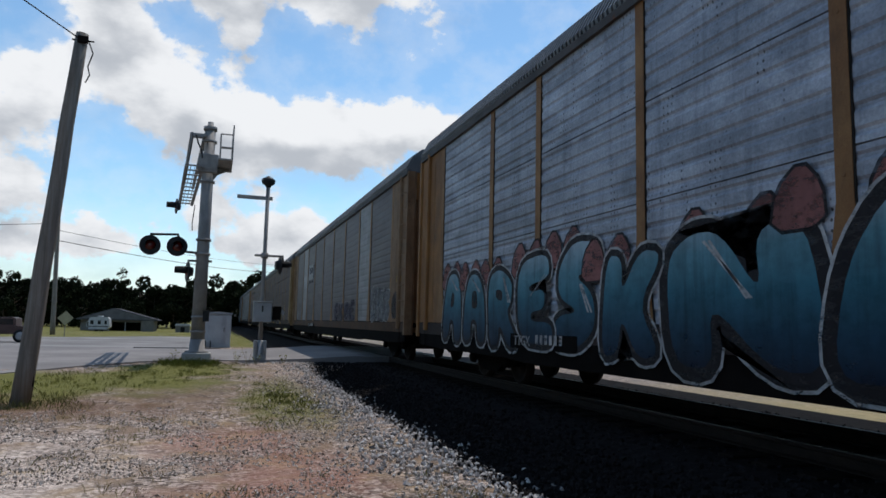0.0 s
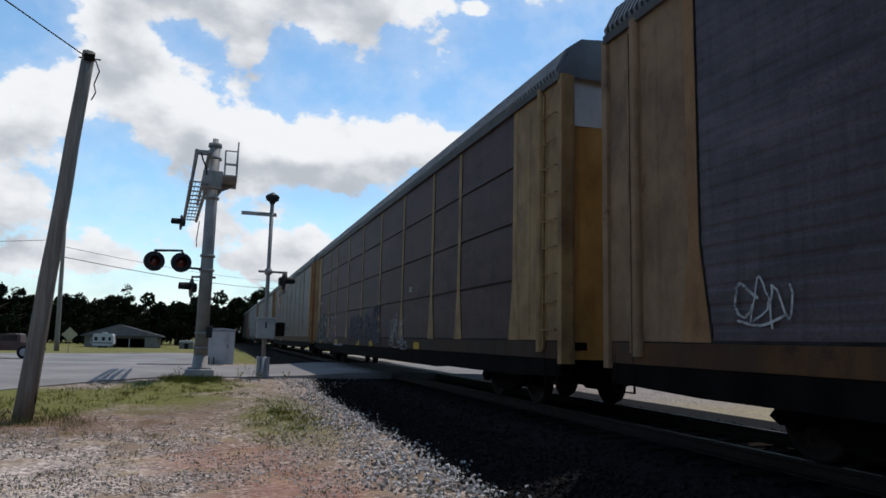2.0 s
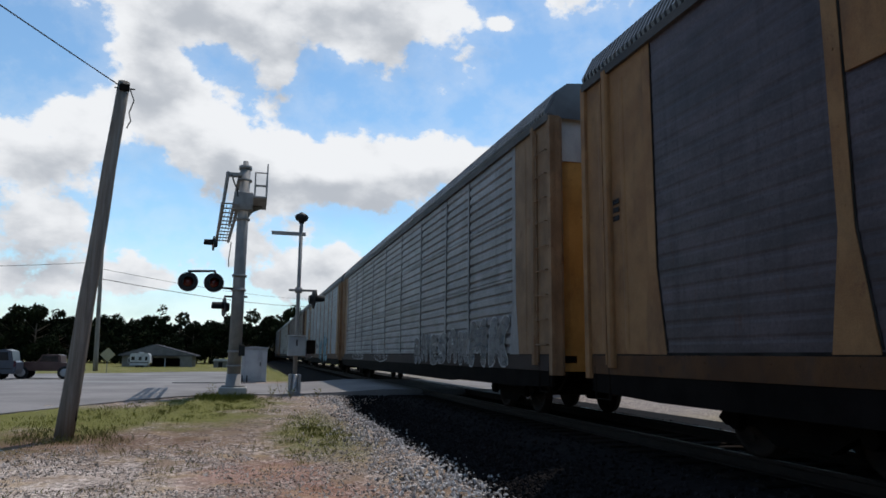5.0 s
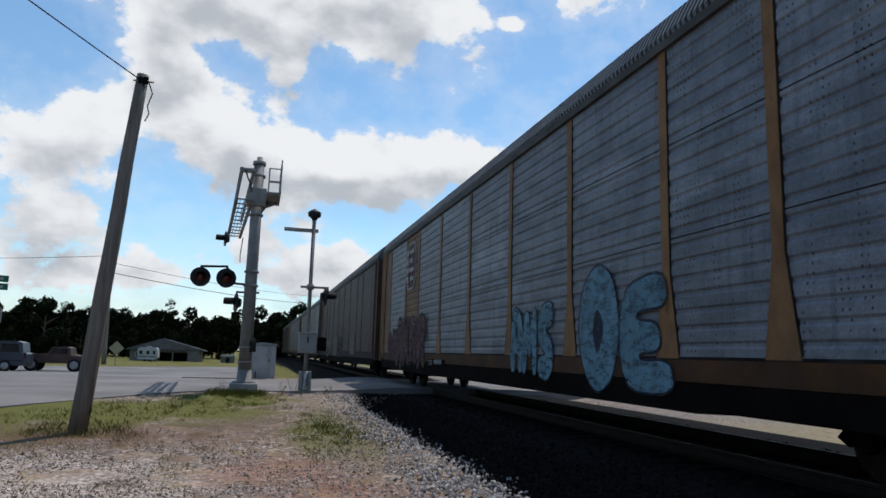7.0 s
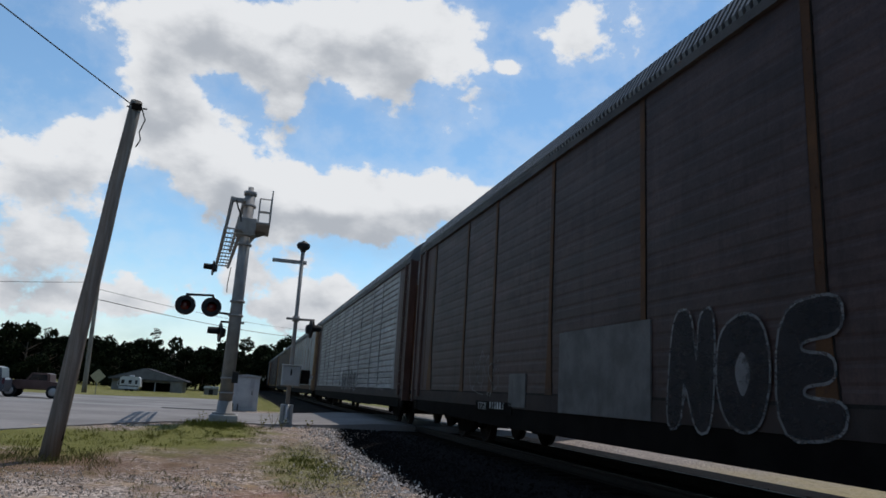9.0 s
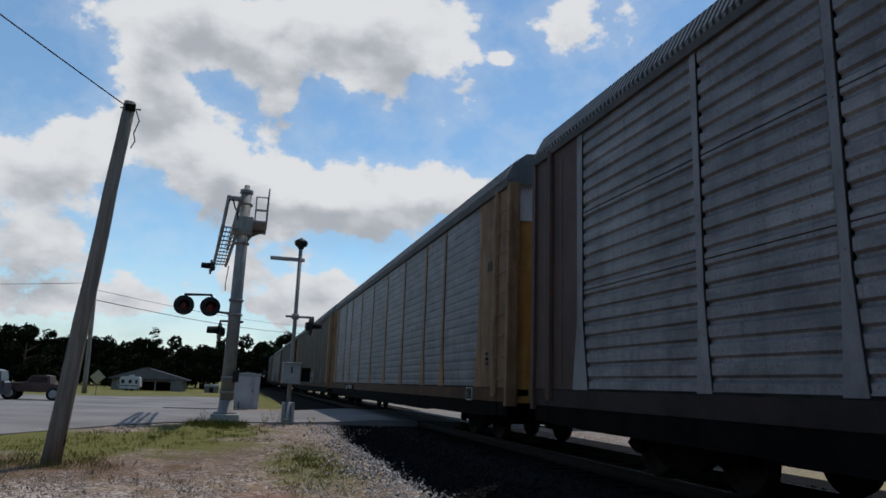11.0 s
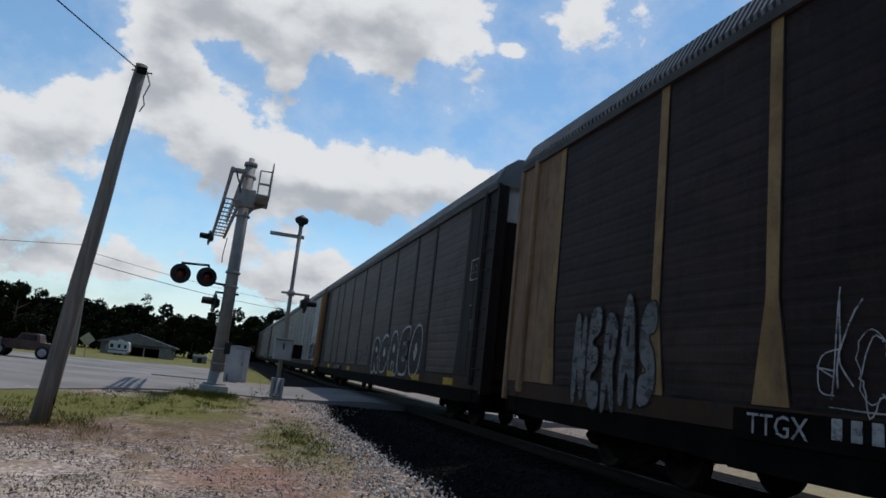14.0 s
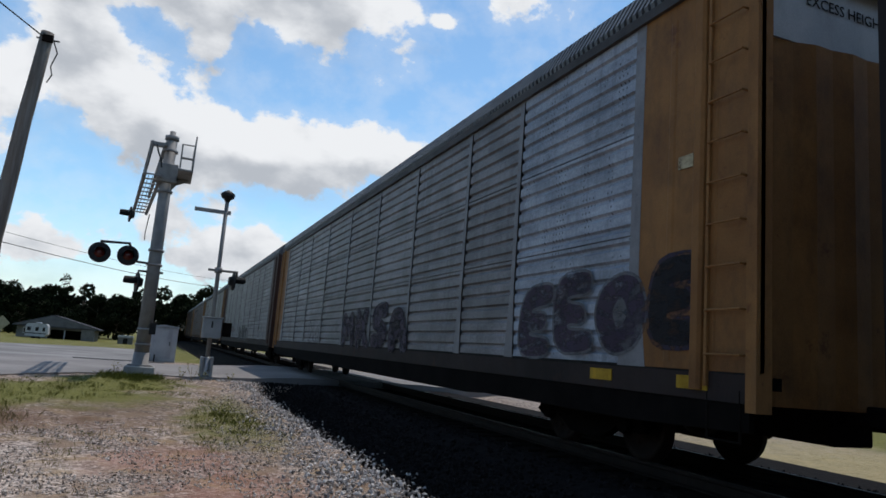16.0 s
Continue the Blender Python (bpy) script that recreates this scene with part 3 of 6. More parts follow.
def spread(stops):
    out = []
    for a, b, step in stops:
        n = max(1, round((b - a) / step))
        out += [a + (b - a) * i / n for i in range(n)]
    return out + [stops[-1][1]]


def sheet(name, xs, ys, height, material):
    verts = [(x, y, height(x, y)) for y in ys for x in xs]
    w = len(xs)
    faces = [(j * w + i, j * w + i + 1, (j + 1) * w + i + 1, (j + 1) * w + i) for j in range(len(ys) - 1) for i in range(w - 1)]
    me = bpy.data.meshes.new(name)
    me.from_pydata(verts, [], faces)
    me.materials.append(material)
    return placed(name, me)


def rough_level(x, y):
    near = 1 - ease(math.hypot(x, y - 8), 20, 45)
    n = noise.noise(Vector((x * 0.8, y * 0.8, 0.3))) * 0.035 + noise.noise(Vector((x * 3.1, y * 3.1, 2.0))) * 0.012
    return level(x, y) + n * near - (0.08 if 2.9 < x < 10.9 else 0.0)


ground = sheet("ground", spread([(-3000, -200, 400), (-200, -40, 20), (-40, -12, 2), (-12, 6, 0.14), (6, 18, 0.6), (18, 60, 6), (60, 3000, 420)]),
               spread([(-3000, -100, 500), (-100, -4, 8), (-4, 24, 0.14), (24, 50, 1), (50, 200, 8), (200, 3000, 400)]), rough_level, GROUND)
tagged(ground, "dry trackside ground of gravel, cinders, straw and weeds", "ground", kind="structure")


# ---- road over the crossing ----
def slab(name, outline, height, thick, material, label, category="road", steps=1):
    """A paved sheet with real edges, laid over an outline given as left (near) and right (far) rails of points."""
    near, far = outline
    bm = fresh()
    rows = []
    for i in range(steps + 1):
        f = i / steps
        rows.append([bm.verts.new((a[0] + (b[0] - a[0]) * f, a[1] + (b[1] - a[1]) * f, 0)) for a, b in zip(near, far)])
    for p, q in zip(rows, rows[1:]):
        for i in range(len(p) - 1):
            bm.faces.new((p[i], p[i + 1], q[i + 1], q[i]))
    top = bm.faces[:]
    for v in bm.verts:
        v.co.z = height(v.co.x, v.co.y)
    ext = bmesh.ops.extrude_face_region(bm, geom=top)
    for v in [g for g in ext["geom"] if isinstance(g, bmesh.types.BMVert)]:
        v.co.z -= thick
    bmesh.ops.recalc_face_normals(bm, faces=bm.faces[:])
    ob = part(name, bm, material)
    return tagged(ob, label, category, kind="structure")


def road_level(x, y):
    on_track = ease(x, 1.5, 4.6) * (1 - ease(x, 8.4, 13))
    return (level(x, y) + 0.035) * (1 - on_track) + 0.492 * on_track


NEAR_EDGE = [(-90, -8), (-40, 3), (-20, 9.2), (-11, 13.2), (-7.5, 15.0), (-5.3, 16.8), (-4.1, 18.6), (-3.1, 20.4), (-2.0, 22.2), (-0.6, 23.2),
             (1.2, 23.1), (3.0, 22.7), (4.4, 22.6), (5.6, 22.6), (8.6, 22.6), (10.5, 22.6), (14, 22.5), (40, 22), (120, 21)]
MID_EDGE = [(-90, 25), (-40, 29), (-20, 31), (-11, 31), (-7.5, 31), (-5.3, 31), (-4.1, 31.2), (-3.1, 31.4), (-2.0, 31.6), (-0.6, 31.8),
            (1.2, 32), (3.0, 32), (4.4, 32), (5.6, 32), (8.6, 32), (10.5, 32), (14, 32), (40, 32), (120, 32)]
slab("road", (NEAR_EDGE, MID_EDGE), road_level, 0.4, PALE_ROAD, "pale worn asphalt road running over the level crossing", steps=6)
FAR_NEAR = [(x, y + 0.004) for x, y in MID_EDGE if x < 0.5]
FAR_FAR = [(x, 58 + 16 * ease(x, -16, -3)) for x, y in FAR_NEAR]
slab("road_side_lot", (FAR_NEAR, FAR_FAR), lambda x, y: level(x, y) + 0.03, 0.3, DARK_ROAD, "grey asphalt side road and parking lot beyond the crossing", steps=6)
slab("road_tar_patch", ([(-3.2, 33.2), (-1.2, 33.0), (0.4, 33.4)], [(-3.4, 34.6), (-1.2, 34.9), (0.4, 34.4)]), lambda x, y: level(x, y) + 0.036, 0.02, ROOFING, "dark tar patch on the grey asphalt", "road patch")

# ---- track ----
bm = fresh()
# the bed's colour carries the shade under the train
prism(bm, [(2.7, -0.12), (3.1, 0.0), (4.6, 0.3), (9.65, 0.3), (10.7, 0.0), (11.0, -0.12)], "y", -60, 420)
bed = tagged(part("track_bed", bm, mat("shaded_ballast_bed", (0.006, 0.0052, 0.0052), (0.015, 0.0128, 0.0125), 8, 0.95, bump=0.8, grain=24, random_shift=0.0)), "crushed stone ballast bed under the track, darkened for the train's shade", "track bed", kind="structure")

RAIL_SHAPE = [(-0.07, 0), (0.07, 0), (0.07, 0.012), (0.012, 0.03), (0.012, 0.115), (0.036, 0.13), (0.036, 0.165), (-0.036, 0.165), (-0.036, 0.13), (-0.012, 0.115), (-0.012, 0.03), (-0.07, 0.012)]
for side in (-1, 1):
    x0 = TRACK_X + side * 0.755
    bm = prism(fresh(), [(x0 + a, RAIL_TOP - 0.168 + b) for a, b in RAIL_SHAPE], "y", -60, 420)
    rail = tagged(part("rail", bm, STEEL), "rusty steel rail with a polished head", "rail", "rails of the track", "structure")
    part("rail_head", box(fresh(), x0 - 0.028, x0 + 0.028, -60, 420, RAIL_TOP - 0.002, RAIL_TOP + 0.001), SHINE, rail, "bright polished running surface")


def stone_rows():
    """Loose stones as flat arrays: quick to build in thousands."""
    verts, faces = [], []
    base = np.array([(1, 0, 0), (-1, 0, 0), (0, 1, 0), (0, -1, 0), (0, 0, 1), (0, 0, -1)], float)
    tri = [(0, 2, 4), (2, 1, 4), (1, 3, 4), (3, 0, 4), (2, 0, 5), (1, 2, 5), (3, 1, 5), (0, 3, 5)]

    def drop(x, y, z, r):
        turn = np.array(Euler((rng.uniform(0, 6), rng.uniform(0, 6), rng.uniform(0, 6))).to_matrix())
        size = np.array((rng.uniform(0.7, 1.3), rng.uniform(0.6, 1.1), rng.uniform(0.5, 0.9))) * r
        o = len(verts)
        verts.extend((base * size) @ turn.T + (x, y, z))
        faces.extend([tuple(o + i for i in f) for f in tri])
    return verts, faces, drop


def stuff(name, verts, faces, material, label, category):
    me = bpy.data.meshes.new(name)
    me.from_pydata([tuple(map(float, v)) for v in verts], [], faces)
    me.materials.append(material)
    return tagged(placed(name, me), label, category, kind="stuff")


def bed_level(x):
    return 0.3 * min(1, max(0, (x - 3.1) / 1.5))


tie_mesh = bpy.data.meshes.new("tie")
bm = box(fresh(), -1.3, 1.3, -0.115, 0.115, -0.17, 0.0, 0.012)
bm.to_mesh(tie_mesh)
bm.free()
tie_mesh.materials.append(TIE)
for i in range(150):
    y = -8 + 0.52 * i
    if not 22.0 < y < 32.4:
        placed("tie", tie_mesh, bed, "", pose(TRACK_X + rng.uniform(-0.03, 0.03), y + rng.uniform(-0.02, 0.02), 0.332, 0, 0, rng.uniform(-1, 1)))

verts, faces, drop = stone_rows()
in_shade = []
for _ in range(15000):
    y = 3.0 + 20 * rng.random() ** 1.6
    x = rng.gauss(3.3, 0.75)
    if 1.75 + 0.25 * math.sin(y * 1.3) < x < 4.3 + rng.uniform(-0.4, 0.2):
        # stones past the train's shadow edge get the shaded colour
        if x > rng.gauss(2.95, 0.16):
            in_shade.append((x, y))
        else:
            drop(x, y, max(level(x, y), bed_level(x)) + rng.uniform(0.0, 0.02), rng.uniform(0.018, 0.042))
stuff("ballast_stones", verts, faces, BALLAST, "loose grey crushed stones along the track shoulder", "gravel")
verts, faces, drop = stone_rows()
for x, y in in_shade:
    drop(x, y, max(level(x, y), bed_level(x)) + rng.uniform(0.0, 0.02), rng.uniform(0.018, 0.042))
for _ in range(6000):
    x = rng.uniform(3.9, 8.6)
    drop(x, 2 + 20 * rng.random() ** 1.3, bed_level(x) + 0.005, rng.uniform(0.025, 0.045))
stuff("oily_ballast", verts, faces, SHADED_BALLAST, "ballast stones darkened for the train's shade, between and beside the rails", "gravel")
verts, faces, drop = stone_rows()
for _ in range(42000):
    y = 2.6 + 15 * rng.random() ** 1.5
    x = rng.uniform(-0.28 * y - 1.2, 2.4)
    green_here = ease(y, 11.2 + 0.5 * math.sin(2.1 * x), 13.0) * (1 - ease(x, 0.2, 1.2)) + 0.8 * math.exp(-((x - 1.35) / 0.6) ** 2 - ((y - 13.5) / 2.0) ** 2)
    red_here = max(math.exp(-((x - a) / c) ** 2 - ((y - b) / d) ** 2) for a, b, c, d in CINDERS)
    if noise.noise(Vector((x * 0.9, y * 0.9, 5))) > -0.12 - 0.3 * ease(x, 0.6, 2.2) and rng.random() > max(green_here, 0.4 * red_here):
        drop(x, y, rough_level(x, y) + 0.002, rng.uniform(0.007, 0.021) * (1.6 if rng.random() < 0.1 else 1.0))
stuff("gravel_scatter", verts, faces, stone_mat("pale_gravel", (0.09, 0.068, 0.054), (0.56, 0.49, 0.43)), "scattered pale gravel on the dry ground", "gravel")


# ---- grass and weeds ----
def tufts(spots, material, label, name="grass"):
    verts, faces = [], []
    for x, y, h, count in spots:
        z = rough_level(x, y) - 0.01
        for _ in range(count):
            a, l = rng.uniform(0, 6.28), h * rng.uniform(0.35, 0.85)
            bx, by = x + rng.gauss(0, 0.05 + h * 0.2), y + rng.gauss(0, 0.05 + h * 0.2)
            lean = l * rng.uniform(0.15, 0.8)
            w = 0.003 + 0.008 * h
            o = len(verts)
            verts += [(bx - w * math.sin(a), by + w * math.cos(a), z), (bx + w * math.sin(a), by - w * math.cos(a), z),
                      (bx + 0.45 * lean * math.cos(a), by + 0.45 * lean * math.sin(a), z + 0.65 * l), (bx + lean * math.cos(a), by + lean * math.sin(a), z + l)]
            faces += [(o, o + 1, o + 2), (o, o + 2, o + 3)]
    return stuff(name, verts, faces, material, label, "grass")


spots = []
for _ in range(900):
    x, y = rng.uniform(-8, 0.8), rng.uniform(13.5, 22.5)
    if y < 15.2 + 0.9 * x * 0 + 2.6 * ease(x, -6, -0.5) + 4.2 * ease(x, -5.5, -0.8) and y > 13.8 + 2.6 * ease(x, -3, 0):
        spots.append((x, y, rng.uniform(0.06, 0.16), 14))
for _ in range(160):
    spots.append((rng.gauss(1.35, 0.35), rng.gauss(13.5, 1.5), rng.uniform(0.06, 0.15), 14))
for _ in range(120):
    spots.append((rng.gauss(-0.5, 0.5), rng.gauss(21.6, 0.5), rng.uniform(0.1, 0.28), 16))
tufts(spots, GREEN, "short green grass and weeds beside the road")
spots = []
for _ in range(420):
    y = 3.2 + 12 * rng.random() ** 1.4
    x = rng.uniform(-0.3 * y, 2.6)
    if noise.noise(Vector((x * 0.7, y * 0.7, 9))) > 0.05:
        spots.append((x, y, rng.uniform(0.04, 0.12), 16))
for c in ((2.15, 5.1, 0.3), (1.7, 4.7, 0.25), (2.3, 5.9, 0.3), (1.2, 4.6, 0.3), (-1.4, 4.7, 0.35), (-2.6, 12.6, 0.6)):
    spots += [(rng.gauss(c[0], c[2]), rng.gauss(c[1], c[2]), rng.uniform(0.08, 0.18), 18) for _ in range(16)]
tufts(spots, DRY, "dry straw-coloured tufts on the gravel", "dry_grass")
spots = [(rng.gauss(2.2, 0.35), rng.gauss(5.3, 0.6), rng.uniform(0.05, 0.16), 14) for _ in range(50)]
spots += [(rng.uniform(-3.8, -2.2), rng.gauss(13.4, 0.4), rng.uniform(0.08, 0.22), 14) for _ in range(60)]
for _ in range(260):
    y = 4.0 + 11 * rng.random()
    x = rng.uniform(-0.26 * y - 0.5, 2.4)
    if noise.noise(Vector((x * 0.55, y * 0.55, 21))) > 0.08:
        spots.append((x, y, rng.uniform(0.05, 0.13), 12))
spots += [(rng.gauss(-1.6, 0.3), rng.gauss(4.4, 0.3), rng.uniform(0.05, 0.12), 14) for _ in range(30)]
tufts(spots, BLADES, "mixed green and straw weeds on the gravel", "weeds")


def weed_plant(at, height, label):
    w = thing("weed_plant", pose(*at), label, "weed")
    bm, lf = fresh(), fresh()
    for i in range(5):
        a = rng.uniform(0, 6.28)
        top = Vector((0.35 * height * math.cos(a), 0.35 * height * math.sin(a), height * rng.uniform(0.6, 1.0)))
        tube(bm, (0, 0, 0), top, 0.006, 0.003, 4)
        for j in range(5):
            c = top * (0.35 + 0.15 * j)
            d = Vector((rng.uniform(-1, 1), rng.uniform(-1, 1), rng.uniform(0, 0.6))) * 0.1
            s = d.cross(Vector((0, 0, 1))).normalized() * 0.02
            lf.faces.new([lf.verts.new(c), lf.verts.new(c + d * 0.5 + s), lf.verts.new(c + d), lf.verts.new(c + d * 0.5 - s)])
    part("stem", bm, DRY, w)
    part("foliage", lf, GREEN, w)
    return w


for x, y, h in ((1.05, 21.6, 0.55), (0.75, 21.9, 0.4), (2.15, 22.0, 0.35), (-1.0, 21.8, 0.45), (1.3, 21.2, 0.35)):
    weed_plant((x, y, level(x, y)), h, "spindly green weed growing at the road's edge")

# ---- the train of covered car carriers ----
CAR_PITCH = 28.6
SIDE = 1.6
POSTS = [-11.94, -9.02, -7.06, -4.26, -1.43, 1.43, 4.26, 7.06, 9.02, 11.94]
BAYS = list(zip(POSTS, POSTS[1:]))
SILL_LOW, PANEL_LOW, PANEL_TOP, EAVE = 0.7, 1.16, 5.18, 5.3
SHAPES = {}


def shape(key, build):
    """A mesh built once and shared by alike parts."""
    if key not in SHAPES:
        bm = fresh()
        build(bm)
        me = bpy.data.meshes.new(key.split(":")[0])
        bm.to_mesh(me)
        bm.free()
        me.materials.append(None)
        SHAPES[key] = me
    return SHAPES[key]


def fitted(name, me, material, parent, at=None, label=""):
    ob = placed(name, me, parent, label, at)
    ob.material_slots[0].link = "OBJECT"
    ob.material_slots[0].material = material
    return ob


def ribbed(width, deep=0.012, laps=True):
    """Sheet with long pressed grooves, and two lap seams where it is laid in three."""
    def build(bm):
        half = width / 2 - 0.075
        z, rows = PANEL_LOW, [(PANEL_LOW, 0.0)]
        while z < PANEL_TOP - 0.22:
            for seam in (2.5, 3.85) if laps else ():
                if abs(z - seam) < 0.1:
                    rows += [(z + 0.02, 0.0), (z + 0.024, 0.03), (z + 0.036, 0.03), (z + 0.04, 0.0)]
            rows += [(z + 0.09, 0.0), (z + 0.12, deep), (z + 0.15, deep), (z + 0.18, 0.0)]
            z += 0.205
        rows.append((PANEL_TOP, 0.0))
        pairs = [[bm.verts.new((-SIDE + d, y, h)) for y in (-half, half)] for h, d in rows]
        for p, q in zip(pairs, pairs[1:]):
            bm.faces.new((p[1], p[0], q[0], q[1]))
        back = [bm.verts.new((-SIDE + 0.05, y, h)) for h in (PANEL_LOW, PANEL_TOP) for y in (-half, half)]
        bm.faces.new((back[0], back[1], back[3], back[2]))
        bm.faces.new((pairs[-1][1], pairs[-1][0], back[2], back[3]))
    return build


def plain_tiers(width):
    def build(bm):
        half = width / 2 - 0.075
        rows = [(PANEL_LOW, 0.0)]
        for seam in (2.16, 3.17, 4.18):
            rows += [(seam - 0.03, 0.0), (seam - 0.012, 0.03), (seam + 0.012, 0.03), (seam + 0.02, -0.008), (seam + 0.06, -0.008), (seam + 0.07, 0.0)]
        rows.append((PANEL_TOP, 0.0))
        pairs = [[bm.verts.new((-SIDE + d, y, h)) for y in (-half, half)] for h, d in rows]
        for p, q in zip(pairs, pairs[1:]):
            bm.faces.new((p[1], p[0], q[0], q[1]))
        back = [bm.verts.new((-SIDE + 0.05, y, h)) for h in (PANEL_LOW, PANEL_TOP) for y in (-half, half)]
        bm.faces.new((back[0], back[1], back[3], back[2]))
        bm.faces.new((pairs[-1][1], pairs[-1][0], back[2], back[3]))
    return build


def post_shape(wide):
    def build(bm):
        w, f = (0.085, 0.24) if wide else (0.055, 0.13)
        out = [(-f, PANEL_LOW - 0.02), (f, PANEL_LOW - 0.02), (f * 0.75, 1.55), (w, 2.2), (w, PANEL_TOP), (-w, PANEL_TOP), (-w, 2.2), (-f * 0.75, 1.55)]
        prism(bm, out, "x", -SIDE - 0.014, -SIDE + 0.01)
        for z in (2.4, 3.1, 3.8, 4.5, 5.0):
            tube(bm, (-SIDE - 0.019, 0, z), (-SIDE - 0.01, 0, z), 0.018, 0.018, 6)
    return build


def post_gap(wide):
    """A dark strip along a post, colouring in its joint and shadow line."""
    def build(bm):
        w, f = (0.085, 0.24) if wide else (0.055, 0.13)
        g = 0.022 if wide else 0.014
        out = [(-f, PANEL_LOW + 0.02), (-f * 0.75, 1.55), (-w, 2.2), (-w, PANEL_TOP - 0.03)]
        prism(bm, out + [(a - g, b) for a, b in out[::-1]], "x", -SIDE - 0.0075, -SIDE + 0.004)
    return build


def end_quarter(bm):
    """The plain sheet between the last post and the corner, with folded ribs (towards -y)."""
    box(bm, -SIDE - 0.01, -SIDE + 0.06, -0.86, 0.86, PANEL_LOW - 0.02, PANEL_TOP, 0.008)
    for y in (-0.28, 0.34):
        prism(bm, [(-SIDE - 0.019, y - 0.03), (-SIDE - 0.019, y + 0.03), (-SIDE - 0.005, y + 0.07), (-SIDE - 0.005, y - 0.07)], "z", PANEL_LOW + 0.05, PANEL_TOP - 0.2)


def corner_post(bm):
    prism(bm, [(-SIDE - 0.05, -0.1), (-SIDE - 0.05, 0.02), (-SIDE + 0.02, 0.05), (-SIDE + 0.16, 0.1), (-SIDE + 0.22, -0.02), (-SIDE + 0.14, -0.1)], "z", SILL_LOW + 0.1, EAVE - 0.06)


def end_post(bm):
    """The stout folded channel between the end sheet and the ladder bay."""
    prism(bm, [(-SIDE - 0.075, -0.045), (-SIDE - 0.075, 0.045), (-SIDE - 0.05, 0.075), (-SIDE - 0.005, 0.085), (-SIDE - 0.005, -0.085), (-SIDE - 0.05, -0.075)], "z", PANEL_LOW - 0.2, PANEL_TOP + 0.05)


def ladder_stile(bm):
    box(bm, -SIDE - 0.05, -SIDE - 0.008, -0.018, 0.018, 1.0, PANEL_TOP - 0.1)


def end_door(bm):
    """Folded end doors across the car, a shallow bow in plan, up to the white cap."""
    pts = []
    for i in range(13):
        x = -1.44 + 2.88 * i / 12
        pts.append((x, -0.2 * (1 - (x / 1.44) ** 2) - (0.03 if i % 2 else 0.0)))
    prism(bm, pts + [(1.44, 0.08), (-1.44, 0.08)], "z", PANEL_LOW - 0.3, 4.5)


def end_cap(bm):
    prism(bm, [(-1.44, 4.5), (1.44, 4.5), (1.5, 5.3), (1.3, 5.74), (0.6, 5.86), (-0.6, 5.86), (-1.3, 5.74), (-1.5, 5.3)], "y", -0.12, 0.08)


def roof_shape(bm):
    arc = [(-1.64, EAVE - 0.06), (-1.64, EAVE), (-1.46, 5.66), (-1.2, 5.86), (-0.6, 5.93), (0, 5.95), (0.6, 5.93), (1.2, 5.86), (1.46, 5.66), (1.64, EAVE), (1.64, EAVE - 0.06)]
    rows = []
    n = 240
    for i in range(n):
        y0 = -13.62 + 27.24 * i / n
        step = 27.24 / n
        for f, lift in ((0.0, 0.0), (0.36, 0.0), (0.4, 0.055), (0.9, 0.055), (0.94, 0.0)):
            rows.append((y0 + f * step, lift))
    rings = [[bm.verts.new((x * (1 + 0.4 * l * (0 < j < 10)), y, z + l * (0 < j < 10))) for j, (x, z) in enumerate(arc)] for y, l in rows]
    for p, q in zip(rings, rings[1:]):
        for i in range(len(arc) - 1):
            bm.faces.new((p[i], q[i], q[i + 1], p[i + 1]))
    bm.faces.new(rings[0])
    bm.faces.new(rings[-1][::-1])


def top_rail(bm):
    prism(bm, [(-SIDE - 0.06, PANEL_TOP - 0.01), (-SIDE + 0.05, PANEL_TOP - 0.01), (-SIDE + 0.05, EAVE - 0.01), (-SIDE - 0.06, EAVE - 0.01)], "y", -13.66, 13.66)


def side_sill(bm):
    """Pressed sill under the panels."""
    prism(bm, [(-13.6, 0.87), (13.6, 0.87), (13.6, PANEL_LOW - 0.035), (-13.6, PANEL_LOW - 0.035)], "x", -SIDE - 0.012, -SIDE + 0.05)
    for y in range(-13, 14):
        tube(bm, (-SIDE - 0.017, y, 1.05), (-SIDE - 0.01, y, 1.05), 0.015, 0.015, 6)


def sill_gap(bm):
    box(bm, -SIDE - 0.006, -SIDE + 0.045, -13.58, 13.58, PANEL_LOW - 0.034, PANEL_LOW + 0.002)


def lower_sill(bm):
    """The deep near-black girder below, drawn up over the trucks."""
    prism(bm, [(-13.6, 0.62), (-11.9, 0.56), (-8.3, 0.55), (-7.6, 0.51), (7.6, 0.51), (8.3, 0.55), (11.9, 0.56), (13.6, 0.62), (13.6, 0.868), (-13.6, 0.868)], "x", -SIDE + 0.0, -SIDE + 0.06)


def underframe(bm):
    box(bm, -0.28, 0.28, -13.4, 13.4, 0.5, 1.0, 0.02)
    box(bm, -SIDE + 0.06, SIDE - 0.06, -13.5, 13.5, 1.0, 1.12)
    for y in range(-12, 13, 2):
        box(bm, -SIDE + 0.06, SIDE - 0.06, y - 0.06, y + 0.06, 0.72, 0.99)
    box(bm, -0.9, -0.45, -1.6, 0.4, 0.5, 0.95, 0.03)
    tube(bm, (0.75, 1.0, 0.7), (0.75, 2.2, 0.7), 0.2, 0.2, 12)


